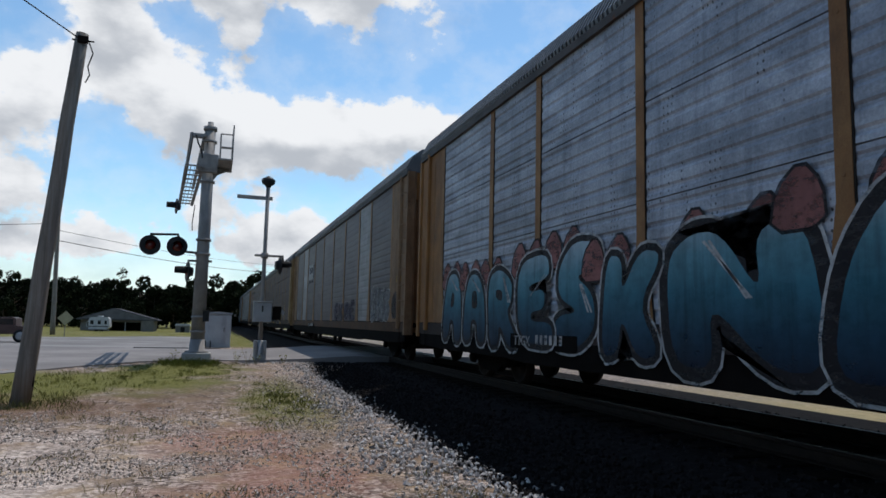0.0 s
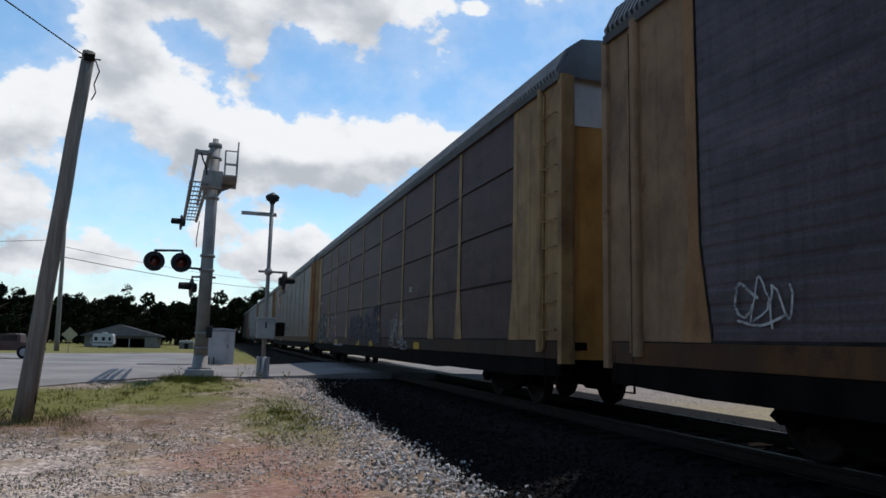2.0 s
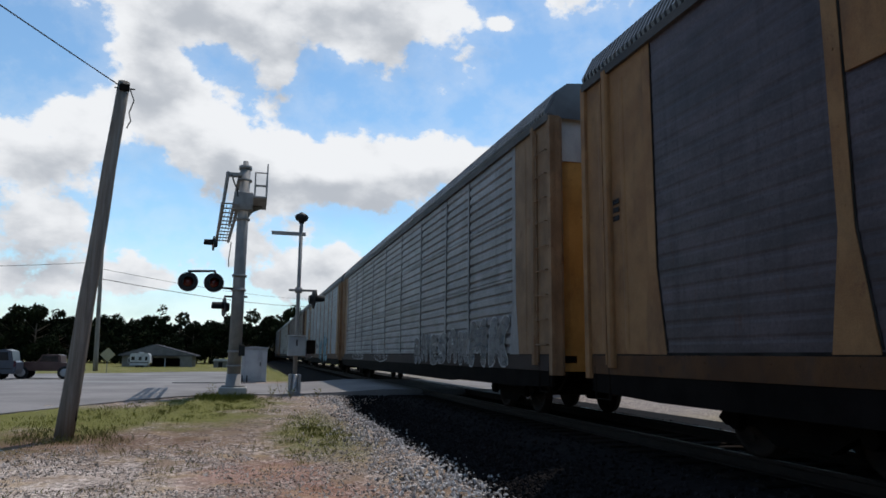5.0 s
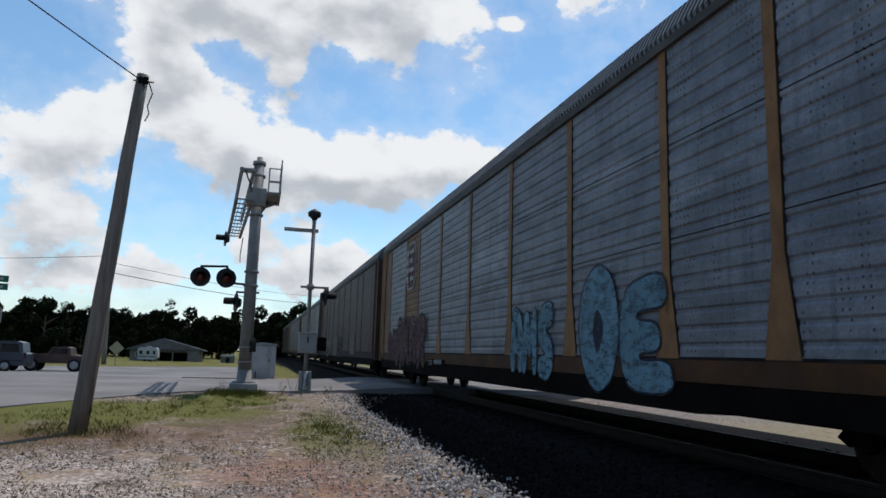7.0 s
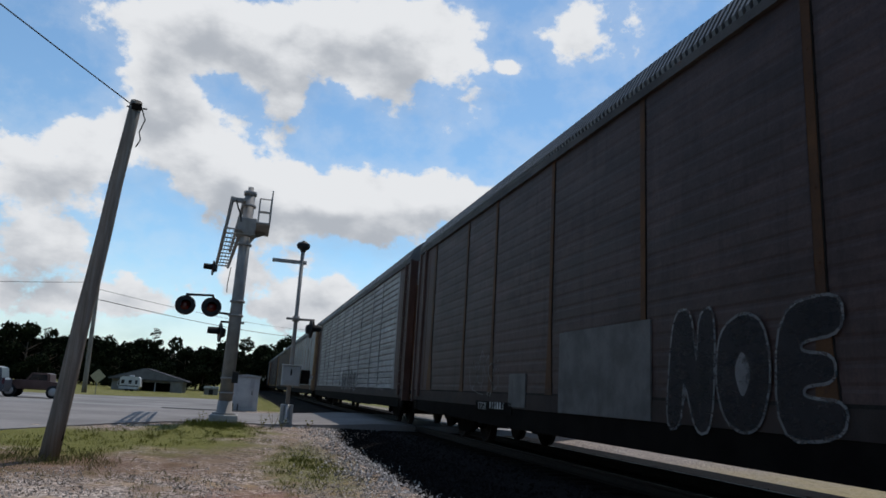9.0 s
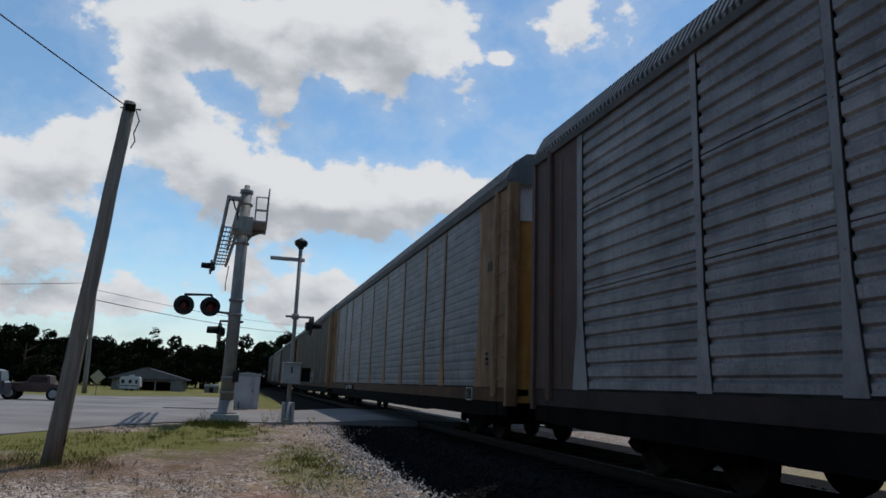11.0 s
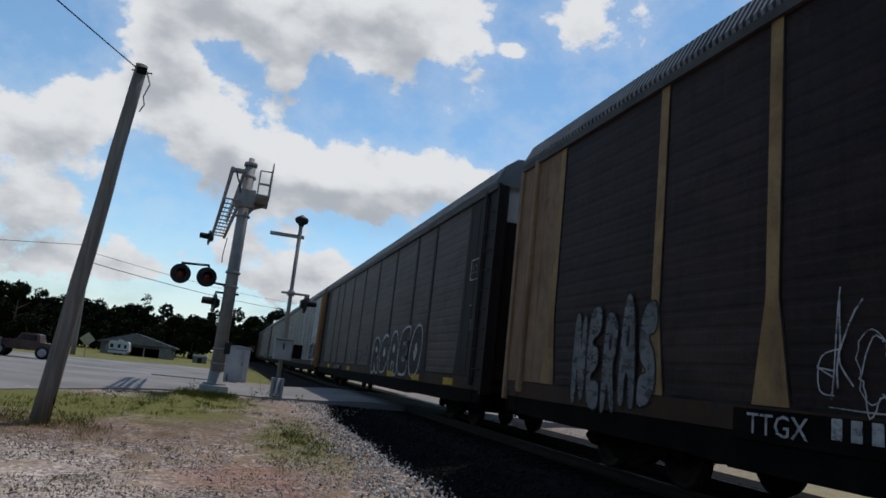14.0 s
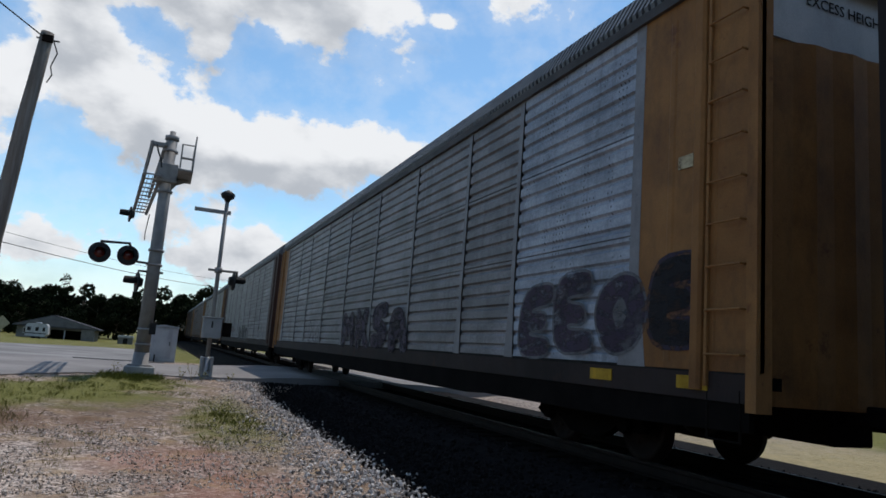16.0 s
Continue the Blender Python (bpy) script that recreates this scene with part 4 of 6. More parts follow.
def truck_frame(bm):
    for s in (-1, 1):
        prism(bm, [(-1.25, 0.42), (-1.12, 0.56), (-0.6, 0.6), (-0.3, 0.72), (0.3, 0.72), (0.6, 0.6), (1.12, 0.56), (1.25, 0.42), (1.12, 0.34), (0.7, 0.4), (0.35, 0.2), (-0.35, 0.2), (-0.7, 0.4), (-1.12, 0.34)], "x", s * 0.98 - 0.07, s * 0.98 + 0.07)
        for y in (-0.16, 0, 0.16):
            tube(bm, (s * 0.98, y, 0.26), (s * 0.98, y, 0.5), 0.06, 0.06, 8)
        for y in (-0.89, 0.89):
            tube(bm, (s * 1.03, y, 0.42), (s * 1.13, y, 0.42), 0.12, 0.1, 10)
    box(bm, -0.98, 0.98, -0.2, 0.2, 0.42, 0.7, 0.02)


def wheelset(bm):
    for s in (-1, 1):
        lathe(bm, (s * 0.72, 0, 0), (s, 0, 0), [(-0.03, 0.2), (-0.03, 0.445), (0.0, 0.445), (0.005, 0.42), (0.1, 0.415), (0.1, 0.35), (0.06, 0.33), (0.05, 0.16), (0.1, 0.13)], 24)
        for a in range(4):
            c, d = math.cos(a * math.pi / 2), math.sin(a * math.pi / 2)
            tube(bm, (s * 0.79, 0.24 * c, 0.24 * d), (s * 0.795, 0.24 * c, 0.24 * d), 0.04, 0.04, 6)
    tube(bm, (-0.95, 0, 0), (0.95, 0, 0), 0.075, 0.075, 10)


def coupler(bm):
    box(bm, -0.11, 0.11, -0.75, 0.5, 0.72, 0.92, 0.02)
    prism(bm, [(-0.18, -0.78), (0.02, -0.85), (0.16, -0.72), (0.16, -0.5), (-0.18, -0.5)], "z", 0.66, 0.98)


def hose(bm):
    pts = [(-0.95 + 0.25 * 0, -0.62 + 1.24 * i / 10, 0.92 - 0.46 * math.sin(math.pi * i / 10)) for i in range(11)]
    path_tube(bm, pts, 0.022, 6)


def grab_iron(bm):
    path_tube(bm, [(-SIDE - 0.01, -0.22, 0), (-SIDE - 0.08, -0.22, 0), (-SIDE - 0.08, 0.22, 0), (-SIDE - 0.01, 0.22, 0)], 0.012, 6)


def step_iron(bm):
    path_tube(bm, [(-SIDE, -0.2, 0.98), (-SIDE, -0.2, 0.52), (-SIDE, 0.2, 0.52), (-SIDE, 0.2, 0.98)], 0.016, 6)


# letter-like skeletons of the quick tags, in a unit square
STROKES = {
    "a": [[(0, 0), (0.5, 1), (1, 0)], [(0.25, 0.38), (0.75, 0.38)]],
    "r": [[(0, 0), (0, 1), (0.75, 0.95), (0.8, 0.6), (0.1, 0.48), (1, 0)]],
    "o": [[(0.5, 1), (0.1, 0.8), (0, 0.4), (0.35, 0), (0.8, 0.1), (1, 0.55), (0.8, 0.9), (0.5, 1)]],
    "d": [[(0, 0), (0.05, 1), (0.7, 0.85), (1, 0.45), (0.65, 0.08), (0, 0)]],
    "c": [[(1, 0.8), (0.55, 1), (0.05, 0.65), (0.1, 0.2), (0.55, 0), (1, 0.2)]],
    "n": [[(0, 0), (0.05, 1), (0.9, 0.05), (1, 1)]],
    "k": [[(0, 0), (0.05, 1)], [(1, 1), (0.1, 0.5), (1, 0)]],
    "s": [[(1, 0.85), (0.45, 1), (0.05, 0.75), (0.9, 0.32), (0.6, 0), (0, 0.12)]],
    "e": [[(1, 1), (0, 0.95), (0, 0), (1, 0.05)], [(0, 0.5), (0.8, 0.52)]],
    "m": [[(0, 0), (0.15, 1), (0.5, 0.35), (0.85, 1), (1, 0)]],
}
# swollen letter-like bodies of the murals and their inner holes, in a unit square
BODIES = {
    "a": ([(0.02, 0), (0.06, 0.6), (0.25, 0.96), (0.62, 1), (0.9, 0.75), (1, 0), (0.66, 0), (0.62, 0.3), (0.38, 0.3), (0.36, 0)], [(0.38, 0.5), (0.62, 0.5), (0.6, 0.72), (0.42, 0.72)]),
    "r": ([(0.03, 0), (0.05, 0.95), (0.5, 1.02), (0.88, 0.86), (0.86, 0.58), (0.64, 0.46), (1, 0.02), (0.68, 0), (0.38, 0.34), (0.34, 0)], [(0.34, 0.6), (0.56, 0.6), (0.58, 0.76), (0.36, 0.78)]),
    "o": ([(0.5, 1.02), (0.12, 0.86), (0, 0.45), (0.18, 0.08), (0.5, 0), (0.82, 0.1), (1, 0.5), (0.86, 0.88)], [(0.5, 0.72), (0.34, 0.5), (0.5, 0.26), (0.66, 0.5)]),
    "d": ([(0.03, 0), (0.05, 1), (0.55, 1), (0.95, 0.72), (0.97, 0.3), (0.55, 0)], [(0.38, 0.28), (0.38, 0.72), (0.6, 0.62), (0.6, 0.38)]),
    "c": ([(0.97, 0.7), (0.86, 1), (0.4, 1.02), (0.05, 0.75), (0.02, 0.3), (0.35, 0), (0.86, 0.03), (0.97, 0.32), (0.52, 0.32), (0.38, 0.5), (0.52, 0.7)], None),
    "n": ([(0.02, 0), (0.04, 0.85), (0.2, 1.02), (0.46, 0.95), (0.68, 0.48), (0.66, 0.95), (0.97, 1), (1, 0.05), (0.7, 0), (0.36, 0.48), (0.34, 0)], None),
    "k": ([(0.03, 0), (0.05, 1), (0.36, 1), (0.37, 0.62), (0.64, 1.02), (1, 0.95), (0.64, 0.5), (1.02, 0.04), (0.66, 0), (0.37, 0.38), (0.34, 0)], None),
    "s": ([(0.03, 0.03), (0.6, 0), (0.97, 0.2), (0.9, 0.52), (0.42, 0.68), (0.95, 0.7), (0.95, 1), (0.4, 1.02), (0.05, 0.8), (0.1, 0.48), (0.6, 0.34), (0.05, 0.32)], None),
    "e": ([(0.03, 0), (0.05, 0.95), (0.92, 1.02), (0.94, 0.74), (0.38, 0.7), (0.38, 0.62), (0.8, 0.6), (0.8, 0.38), (0.38, 0.36), (0.38, 0.28), (0.97, 0.27), (0.94, 0)], None),
    "m": ([(0, 0), (0.1, 1), (0.35, 1), (0.5, 0.7), (0.68, 1), (0.92, 1), (1, 0), (0.72, 0), (0.68, 0.45), (0.5, 0.2), (0.34, 0.45), (0.28, 0)], None),
}


def softened(pts, times=2):
    """A closed outline with its corners cut round."""
    for _ in range(times):
        out = []
        for a, b in zip(pts, pts[1:] + pts[:1]):
            out += [(a[0] * 0.78 + b[0] * 0.22, a[1] * 0.78 + b[1] * 0.22), (a[0] * 0.22 + b[0] * 0.78, a[1] * 0.22 + b[1] * 0.78)]
        pts = out
    return pts


def grown(pts, by):
    """A closed outline pushed outwards."""
    turn = sum(a[0] * b[1] - b[0] * a[1] for a, b in zip(pts, pts[1:] + pts[:1]))
    by = by if turn > 0 else -by
    out = []
    for a, b, c in zip(pts[-1:] + pts[:-1], pts, pts[1:] + pts[:1]):
        dx, dy = c[0] - a[0], c[1] - a[1]
        q = math.hypot(dx, dy) or 1.0
        out.append((b[0] + by * dy / q, b[1] - by * dx / q))
    return out


def stroke(bm, a, b, r, x, n=7):
    """A flat round-ended stroke on the side of a car, facing out."""
    (ya, za), (yb, zb) = a, b
    t = math.atan2(zb - za, yb - ya)
    pts = [(ya + r * math.cos(t + math.pi / 2 + math.pi * i / n), za + r * math.sin(t + math.pi / 2 + math.pi * i / n)) for i in range(n + 1)]
    pts += [(yb + r * math.cos(t - math.pi / 2 + math.pi * i / n), zb + r * math.sin(t - math.pi / 2 + math.pi * i / n)) for i in range(n + 1)]
    # the side is seen from -x, where y runs to the left
    bm.faces.new([bm.verts.new((x, p, q)) for p, q in pts][::-1])


PAINT_X = -SIDE - 0.0205


def rounded(pts, r, jitter, n=4):
    """A smooth, hand-shaken line through a few points."""
    p = [(a + r.gauss(0, jitter), b + r.gauss(0, jitter)) for a, b in pts]
    p = [p[0]] + p + [p[-1]]
    out = []
    for a, b, c, d in zip(p, p[1:], p[2:], p[3:]):
        for i in range(n):
            t = i / n
            out.append(tuple(0.5 * (2 * b[k] + (c[k] - a[k]) * t + (2 * a[k] - 5 * b[k] + 4 * c[k] - d[k]) * t * t + (3 * b[k] - a[k] - 3 * c[k] + d[k]) * t ** 3) for k in (0, 1)))
    return out + [p[-1]]


def graffiti(car, letters, y, z, w, h, fill, rim, seed, fat=0.3, spikes="", label="", edge=0.028, keyline=""):
    """Block-letter mural from y (its far end, to the rear) towards the front; fat letters crowd each other."""
    r = random.Random(seed)
    cell = w / len(letters)
    for i, ch in enumerate(letters):
        ox = y - cell * (i + 0.5)
        wide, hh, lift, lean = cell * (0.82 + 0.4 * fat), h * r.uniform(0.9, 1.1), r.uniform(-0.05, 0.06) * h, r.uniform(-0.14, 0.14)
        body, hole = BODIES[ch]

        def laid(pts):
            return [(ox - (u - 0.5 + r.uniform(-0.03, 0.03) + lean * (v - 0.5)) * wide, z + lift + (v + r.uniform(-0.03, 0.03)) * hh) for u, v in pts]

        shape_ = softened(laid(body))
        bm, slots = fresh(), []
        depth = PAINT_X - 0.007 * (i % 2)

        def layer(paint, pts, dx):
            face = bm.faces.new([bm.verts.new((depth + dx, p, q)) for p, q in pts])
            if face.normal.x > 0 or (face.normal_update() or face.normal.x > 0):
                face.normal_flip()
            slots.append(paint)

        if spikes:
            c0, q, top = ox + r.uniform(-0.2, 0.2) * cell, min(0.24 * cell, 0.3), z + lift + hh
            for o in (0.0, 0.46 * cell):
                crown = [(c0 - q + o, top - 0.3), (c0 - q * 0.9 + o, top + 0.06), (c0 - q * 0.2 + o, top + 0.3), (c0 + q * 0.75 + o, top + 0.08), (c0 + q + o, top - 0.3)]
                layer("black", grown(softened(crown, 1), 0.035), 0.0046 - 0.001 * (o > 0))
                layer(spikes, softened(crown, 1), 0.0042 - 0.001 * (o > 0))
        if keyline:
            layer(keyline, grown(shape_, edge + 0.035), 0.002)
        layer(rim, grown(shape_, edge), 0.0)
        layer(fill, shape_, -0.0014)
        if hole:
            layer(rim, softened(laid(hole)), -0.0028)
        # bright strokes along the shoulder of the letter
        if keyline:
            a, b = shape_[len(shape_) // 5], shape_[len(shape_) // 3]
            for f in (0.12, 0.3):
                p = (a[0] + (ox - a[0]) * f, a[1] - 0.06 * h)
                q = (b[0] + (ox - b[0]) * f, b[1] - 0.1 * h)
                s = (0.02, 0.012)
                layer(keyline, [(p[0] - s[0], p[1]), (q[0] - s[0], q[1]), (q[0] + s[0], q[1] - s[1]), (p[0] + s[0], p[1] - s[1])], -0.0042)
        me = bpy.data.meshes.new("graffiti_letter")
        bm.to_mesh(me)
        bm.free()
        for k, paint in enumerate(dict.fromkeys(slots)):
            me.materials.append(SPRAY[paint])
            for f, used in enumerate(slots):
                if used == paint:
                    me.polygons[f].material_index = k
        placed("graffiti_letter", me, car, label or "sprayed block letter")


def scribble(car, y, z, w, h, paint, seed, turns=5, thick=0.011):
    """A quick tag: a row of thin shaky letter-like loops, some doubled, with a flourish."""
    r = random.Random(seed)
    bm = fresh()
    n = max(3, turns)
    cell = w / n
    lines = []
    for i in range(n):
        ox = y - cell * (i + 0.5)
        tall, lift = h * r.uniform(0.6, 1.05), h * r.uniform(-0.12, 0.22)
        for line in STROKES[r.choice("arodcnksem")]:
            for _ in range(r.choice((1, 1, 2))):
                lines.append([(ox - (u - 0.5) * cell * r.uniform(0.8, 1.2) - 0.12 * v * cell, z + lift + v * tall) for u, v in rounded(line, r, 0.1)])
    lines.append([(y - w * u, z - h * 0.1 + h * v) for u, v in rounded([(0.1, 0.1), (0.5, r.uniform(-0.1, 0.1)), (0.95, 0.15)], r, 0.03)])
    j = 0
    for line in lines:
        t = thick * r.uniform(0.6, 1.15)
        for a, b in zip(line, line[1:]):
            j += 1
            stroke(bm, a, b, t, PAINT_X - 0.001 - 0.00002 * j, 3)
    return part("graffiti", bm, SPRAY[paint], car, "thin sprayed tag")


def plate(car, name, y, z, w, h, paint, label, depth=0.0):
    bm = box(fresh(), PAINT_X - 0.004 - depth, -SIDE, y - w / 2, y + w / 2, z - h / 2, z + h / 2)
    return part(name, bm, paint if isinstance(paint, bpy.types.Material) else SPRAY[paint], car, label)


def side_text(car, words, y, z, size, paint):
    at = Matrix.Translation((PAINT_X - 0.012, y, z)) @ Matrix(((0, 0, -1, 0), (-1, 0, 0, 0), (0, 1, 0, 0), (0, 0, 0, 1)))
    return text("lettering", words, size, SPRAY[paint], car, at, "stencilled lettering")


def bars(car, name, y, z, w, h, rows, cols, paint, x=None):
    """Unreadable print as plain bars."""
    x = PAINT_X - 0.006 if x is None else x
    few = rows * cols <= 12
    bm = fresh()
    for i in range(rows):
        for j in range(cols):
            a = y + w / 2 - w * j / cols
            top = z + h / 2 - h * i / rows
            box(bm, x - 0.003, x, a - w / cols * 0.55, a, top - h / rows * 0.62, top)
            if few:
                part(name, bm, SPRAY[paint], car)
                bm = fresh()
    if few:
        bm.free()
        return None
    return part(name, bm, SPRAY[paint], car)


def shield(car, y, z, w, h):
    """A railroad's emblem as plain shapes: shield, upper band and upright stripes."""
    out = [(-0.5, 0.42), (-0.3, 0.5), (0, 0.44), (0.3, 0.5), (0.5, 0.42), (0.44, -0.1), (0.2, -0.42), (0, -0.5), (-0.2, -0.42), (-0.44, -0.1)]
    e = part("emblem", prism(fresh(), [(y + a * w, z + b * h) for a, b in out], "x", PAINT_X - 0.014, -SIDE), SPRAY["white"], car, "white shield emblem with a dark band and stripes")
    top = [(-0.46, 0.4), (-0.28, 0.46), (0, 0.4), (0.28, 0.46), (0.46, 0.4), (0.44, 0.08), (-0.44, 0.08)]
    part("band", prism(fresh(), [(y + a * w, z + b * h) for a, b in top], "x", PAINT_X - 0.02, PAINT_X - 0.014), SPRAY["navy"], e)
    for i in range(5):
        c = (i - 2) * 0.17
        low = -0.43 + abs(c) * 0.75
        part("stripe", prism(fresh(), [(y + (c - 0.045) * w, z + low * h), (y + (c + 0.045) * w, z + low * h), (y + (c + 0.045) * w, z + 0.04 * h), (y + (c - 0.045) * w, z + 0.04 * h)], "x", PAINT_X - 0.02, PAINT_X - 0.014), SPRAY["red"], e)


def octagon_emblem(car, y, z, w, h):
    def ring(s, x0, x1, bm):
        out = [(-0.5, 0.25), (-0.28, 0.5), (0.28, 0.5), (0.5, 0.25), (0.5, -0.25), (0.28, -0.5), (-0.28, -0.5), (-0.5, -0.25)]
        return prism(bm, [(y + a * w * s, z + b * h * s) for a, b in out], "x", x0, x1)
    e = part("emblem", ring(1.0, PAINT_X - 0.012, -SIDE, fresh()), SPRAY["white"], car, "red eight-sided emblem with a white rim and bars")
    part("field", ring(0.9, PAINT_X - 0.018, PAINT_X - 0.012, fresh()), SPRAY["wine"], e)
    for i, (s, l) in enumerate(((-0.02, 0.46), (0.0, 0.3), (-0.02, 0.56), (-0.14, 0.34))):
        for dy, wide, high in ((0.36, 0.13, 0.15), (s, l, 0.085)):
            bm = box(fresh(), PAINT_X - 0.022, PAINT_X - 0.018, y + (dy - wide / 2) * w, y + (dy + wide / 2) * w, z + (0.3 - 0.19 * i - high / 2) * h, z + (0.3 - 0.19 * i + high / 2) * h)
            part("bar", bm, SPRAY["white"], e)


def autorack(label, panel, post, sill, end, door, flat=False, wide_posts=True, cap=None, odd=None):
    """One covered car carrier; its origin lies over the rails at its middle, its front is towards -y."""
    car = thing("autorack_railcar", pose(TRACK_X, 0, RAIL_TOP), label, "railcar", "railcars of the train")
    fitted("roof", shape("roof", roof_shape), ROOF, car, label="ribbed sheet-metal roof")
    fitted("underframe", shape("underframe", underframe), NEAR_BLACK, car)
    back = pose(0, 0, 0, 0, 0, 180)
    for turn in (pose(0, 0, 0), back):
        fitted("side_sill", shape("side_sill", side_sill), sill, car, turn)
        fitted("sill_gap", shape("sill_gap", sill_gap), DARK, car, turn, "dark joint over the sill")
        fitted("lower_sill", shape("lower_sill", lower_sill), NEAR_BLACK, car, turn, "near-black lower girder")
        fitted("top_rail", shape("top_rail", top_rail), RAIL_PAINT, car, turn)
        for i, (a, b) in enumerate(BAYS):
            w = b - a
            deep = 0.034 if panel is P_GREY else 0.016 if panel is P_PALE or panel is P_STEEL else 0.008 if panel is P_BLUE else 0.005
            me = shape("side_panel:%d%.3f%.2f" % (flat, deep, w), plain_tiers(w) if flat else ribbed(w, deep, deep > 0.012))
            m = odd[i] if odd and i in odd and turn is not back else panel
            fitted("side_panel", me, m, car, turn @ pose(0, (a + b) / 2 if turn is not back else -(a + b) / 2, 0))
        for y in POSTS:
            big = wide_posts or abs(y) > 11
            fitted("side_post", shape("side_post:%d" % big, post_shape(big)), post, car, turn @ pose(0, y, 0))
            fitted("post_gap", shape("post_gap:%d" % big, post_gap(big)), DARK, car, turn @ pose(0, y, 0), "dark joint beside the post")
        for s in (-1, 1):
            flip = pose(0, s * 12.86, 0) if s < 0 else pose(0, s * 12.86, 0)
            fitted("end_panel", shape("end_panel", end_quarter), end, car, turn @ flip)
            fitted("corner_post", shape("corner_post", corner_post), end, car, turn @ pose(0, s * 13.62, 0) @ (pose(0, 0, 0) if s < 0 else Matrix.Diagonal((1, -1, 1, 1))))
            fitted("step_iron", shape("step_iron", step_iron), IRON, car, turn @ pose(0, s * 13.3, 0))
            if turn is not back:
                fitted("end_post", shape("end_post", end_post), end, car, pose(0, s * 12.97, 0), "folded upright channel")
                fitted("ladder_stile", shape("ladder_stile", ladder_stile), end, car, pose(0, s * 13.1, 0))
                for i in range(9 if s < 0 else 0):
                    fitted("grab_iron", shape("grab_iron", grab_iron), end, car, pose(0, s * 13.34, 1.3 + 0.42 * i))
    for turn in (pose(0, 0, 0), back):
        fitted("end_door", shape("end_door", end_door), door, car, turn @ pose(0, -13.4, 0))
        fitted("end_cap", shape("end_cap", end_cap), cap or WHITE, car, turn @ pose(0, -13.4, 0), "white cap over the end doors")
        fitted("coupler", shape("coupler", coupler), IRON, car, turn @ pose(0, -13.45, 0))
        fitted("air_hose", shape("air_hose", hose), RUBBER, car, turn @ pose(0, -12.3, 0), "black hose hanging in a loop")
        truck = fitted("truck", shape("truck", truck_frame), NEAR_BLACK, car, turn @ pose(0, -10.3, 0))
        for y in (-0.89, 0.89):
            fitted("wheelset", shape("wheelset", wheelset), STEEL, truck, pose(0, y, 0.42), "steel wheels on one axle")
        # warning print under the roof of the end
        at = turn @ pose(0, -13.53, 5.0, 90, 0, 0)
        text_mesh = SHAPES.get("warning")
        if text_mesh is None:
            t = text("lettering", "EXCESS HEIGHT CAR", 0.17, SPRAY["black"], car, at, "black warning lettering")
            SHAPES["warning"] = t.data
        else:
            placed("lettering", text_mesh, car, "black warning lettering", at)
    return car


def reporting_marks(car, y, z, size, plate_paint=NEAR_BLACK, number_cols=6):
    u = size / 0.3
    plate(car, "number_board", y - 0.75 * u, z, 3.4 * u, size * 1.2, plate_paint, "dark board with reporting marks")
    side_text(car, "TTGX", y + 0.25 * u, z, size * 1.15, "white")
    bars(car, "number_bar", y - 1.2 * u, z - size * 0.02, 1.4 * u, size * 1.15, 1, number_cols, "white", PAINT_X - 0.007)


# small unevenness of the pace: seconds, metres
SURGE = [(0, -0.17), (1.5, -0.04), (2.5, 0.01), (3.0, 0.15), (3.5, 0.24), (4.0, 0.22), (4.5, 0.27), (5.0, 0.0), (8.0, -0.26), (8.5, -0.08),
         (9.0, -0.1), (11.3, 0.03), (12.5, -0.01), (13.5, 0.04), (14.0, -0.03), (14.5, -0.01), (16.0, 0.1)]


def place_y(k, t):
    """Middle of the car behind gap k at a time: about 18.7 m/s."""
    return 31.556 - 18.661 * t - 0.003 * t * t + CAR_PITCH * k + float(np.interp(t, [a for a, b in SURGE], [b for a, b in SURGE]))


TRAIN = []


def join_train(car, k):
    car.matrix_basis = pose(TRACK_X, place_y(k, 0), RAIL_TOP)
    TRAIN.append((car, k))


c = autorack("pale blue-grey covered car carrier with blue block-letter graffiti", P_PALE, OCHRE, GRIME_SILL, AMBER, AMBER)
CROWNED = "turquoise and black block letters with salmon crowns"
graffiti(c, "aaresk", 11.75, 0.74, 7.9, 1.35, "graded", "black", 5, 0.4, "salmon", CROWNED, 0.09, "white")
graffiti(c, "naro", 3.8, 0.7, 8.6, 1.5, "graded", "black", 3, 0.4, "salmon", CROWNED, 0.15, "white")
graffiti(c, "skea", -4.9, 0.7, 6.8, 1.45, "graded", "black", 4, 0.4, "salmon", CROWNED, 0.13, "white")
reporting_marks(c, 7.4, 0.86, 0.2)
plate(c, "reflector", 0.9, 1.0, 0.5, 0.13, "yellow", "yellow reflective strip")
join_train(c, -1)

c = autorack("slate-grey covered car carrier with yellow posts and a white-framed emblem panel", P_SLATE, OCHRE, OCHRE_SILL, TAN, TAN, cap=AMBER, odd={7: P_GREY, 1: P_GREY})
plate(c, "emblem_panel", 5.6, 3.72, 1.9, 0.78, P_GREY, "pale panel with a dark bracketed emblem")
for y in (-0.78, 0.78):
    plate(c, "bracket", 5.6 + y, 3.74, 0.05, 0.66, "black", "", 0.006)
for y in (-0.4, 0, 0.4):
    plate(c, "emblem_bar", 5.6 + y, 3.8, 0.3, 0.34, "navy", "", 0.006)
for y in (-0.55, -0.4, 0.35, 0.5):
    plate(c, "stencil_mark", 5.6 + y, 3.2, 0.07, 0.1, "black", "")
reporting_marks(c, 5.3, 0.9, 0.19)
scribble(c, 11.35, 1.35, 0.7, 0.45, "white", 21, 3, 0.016)
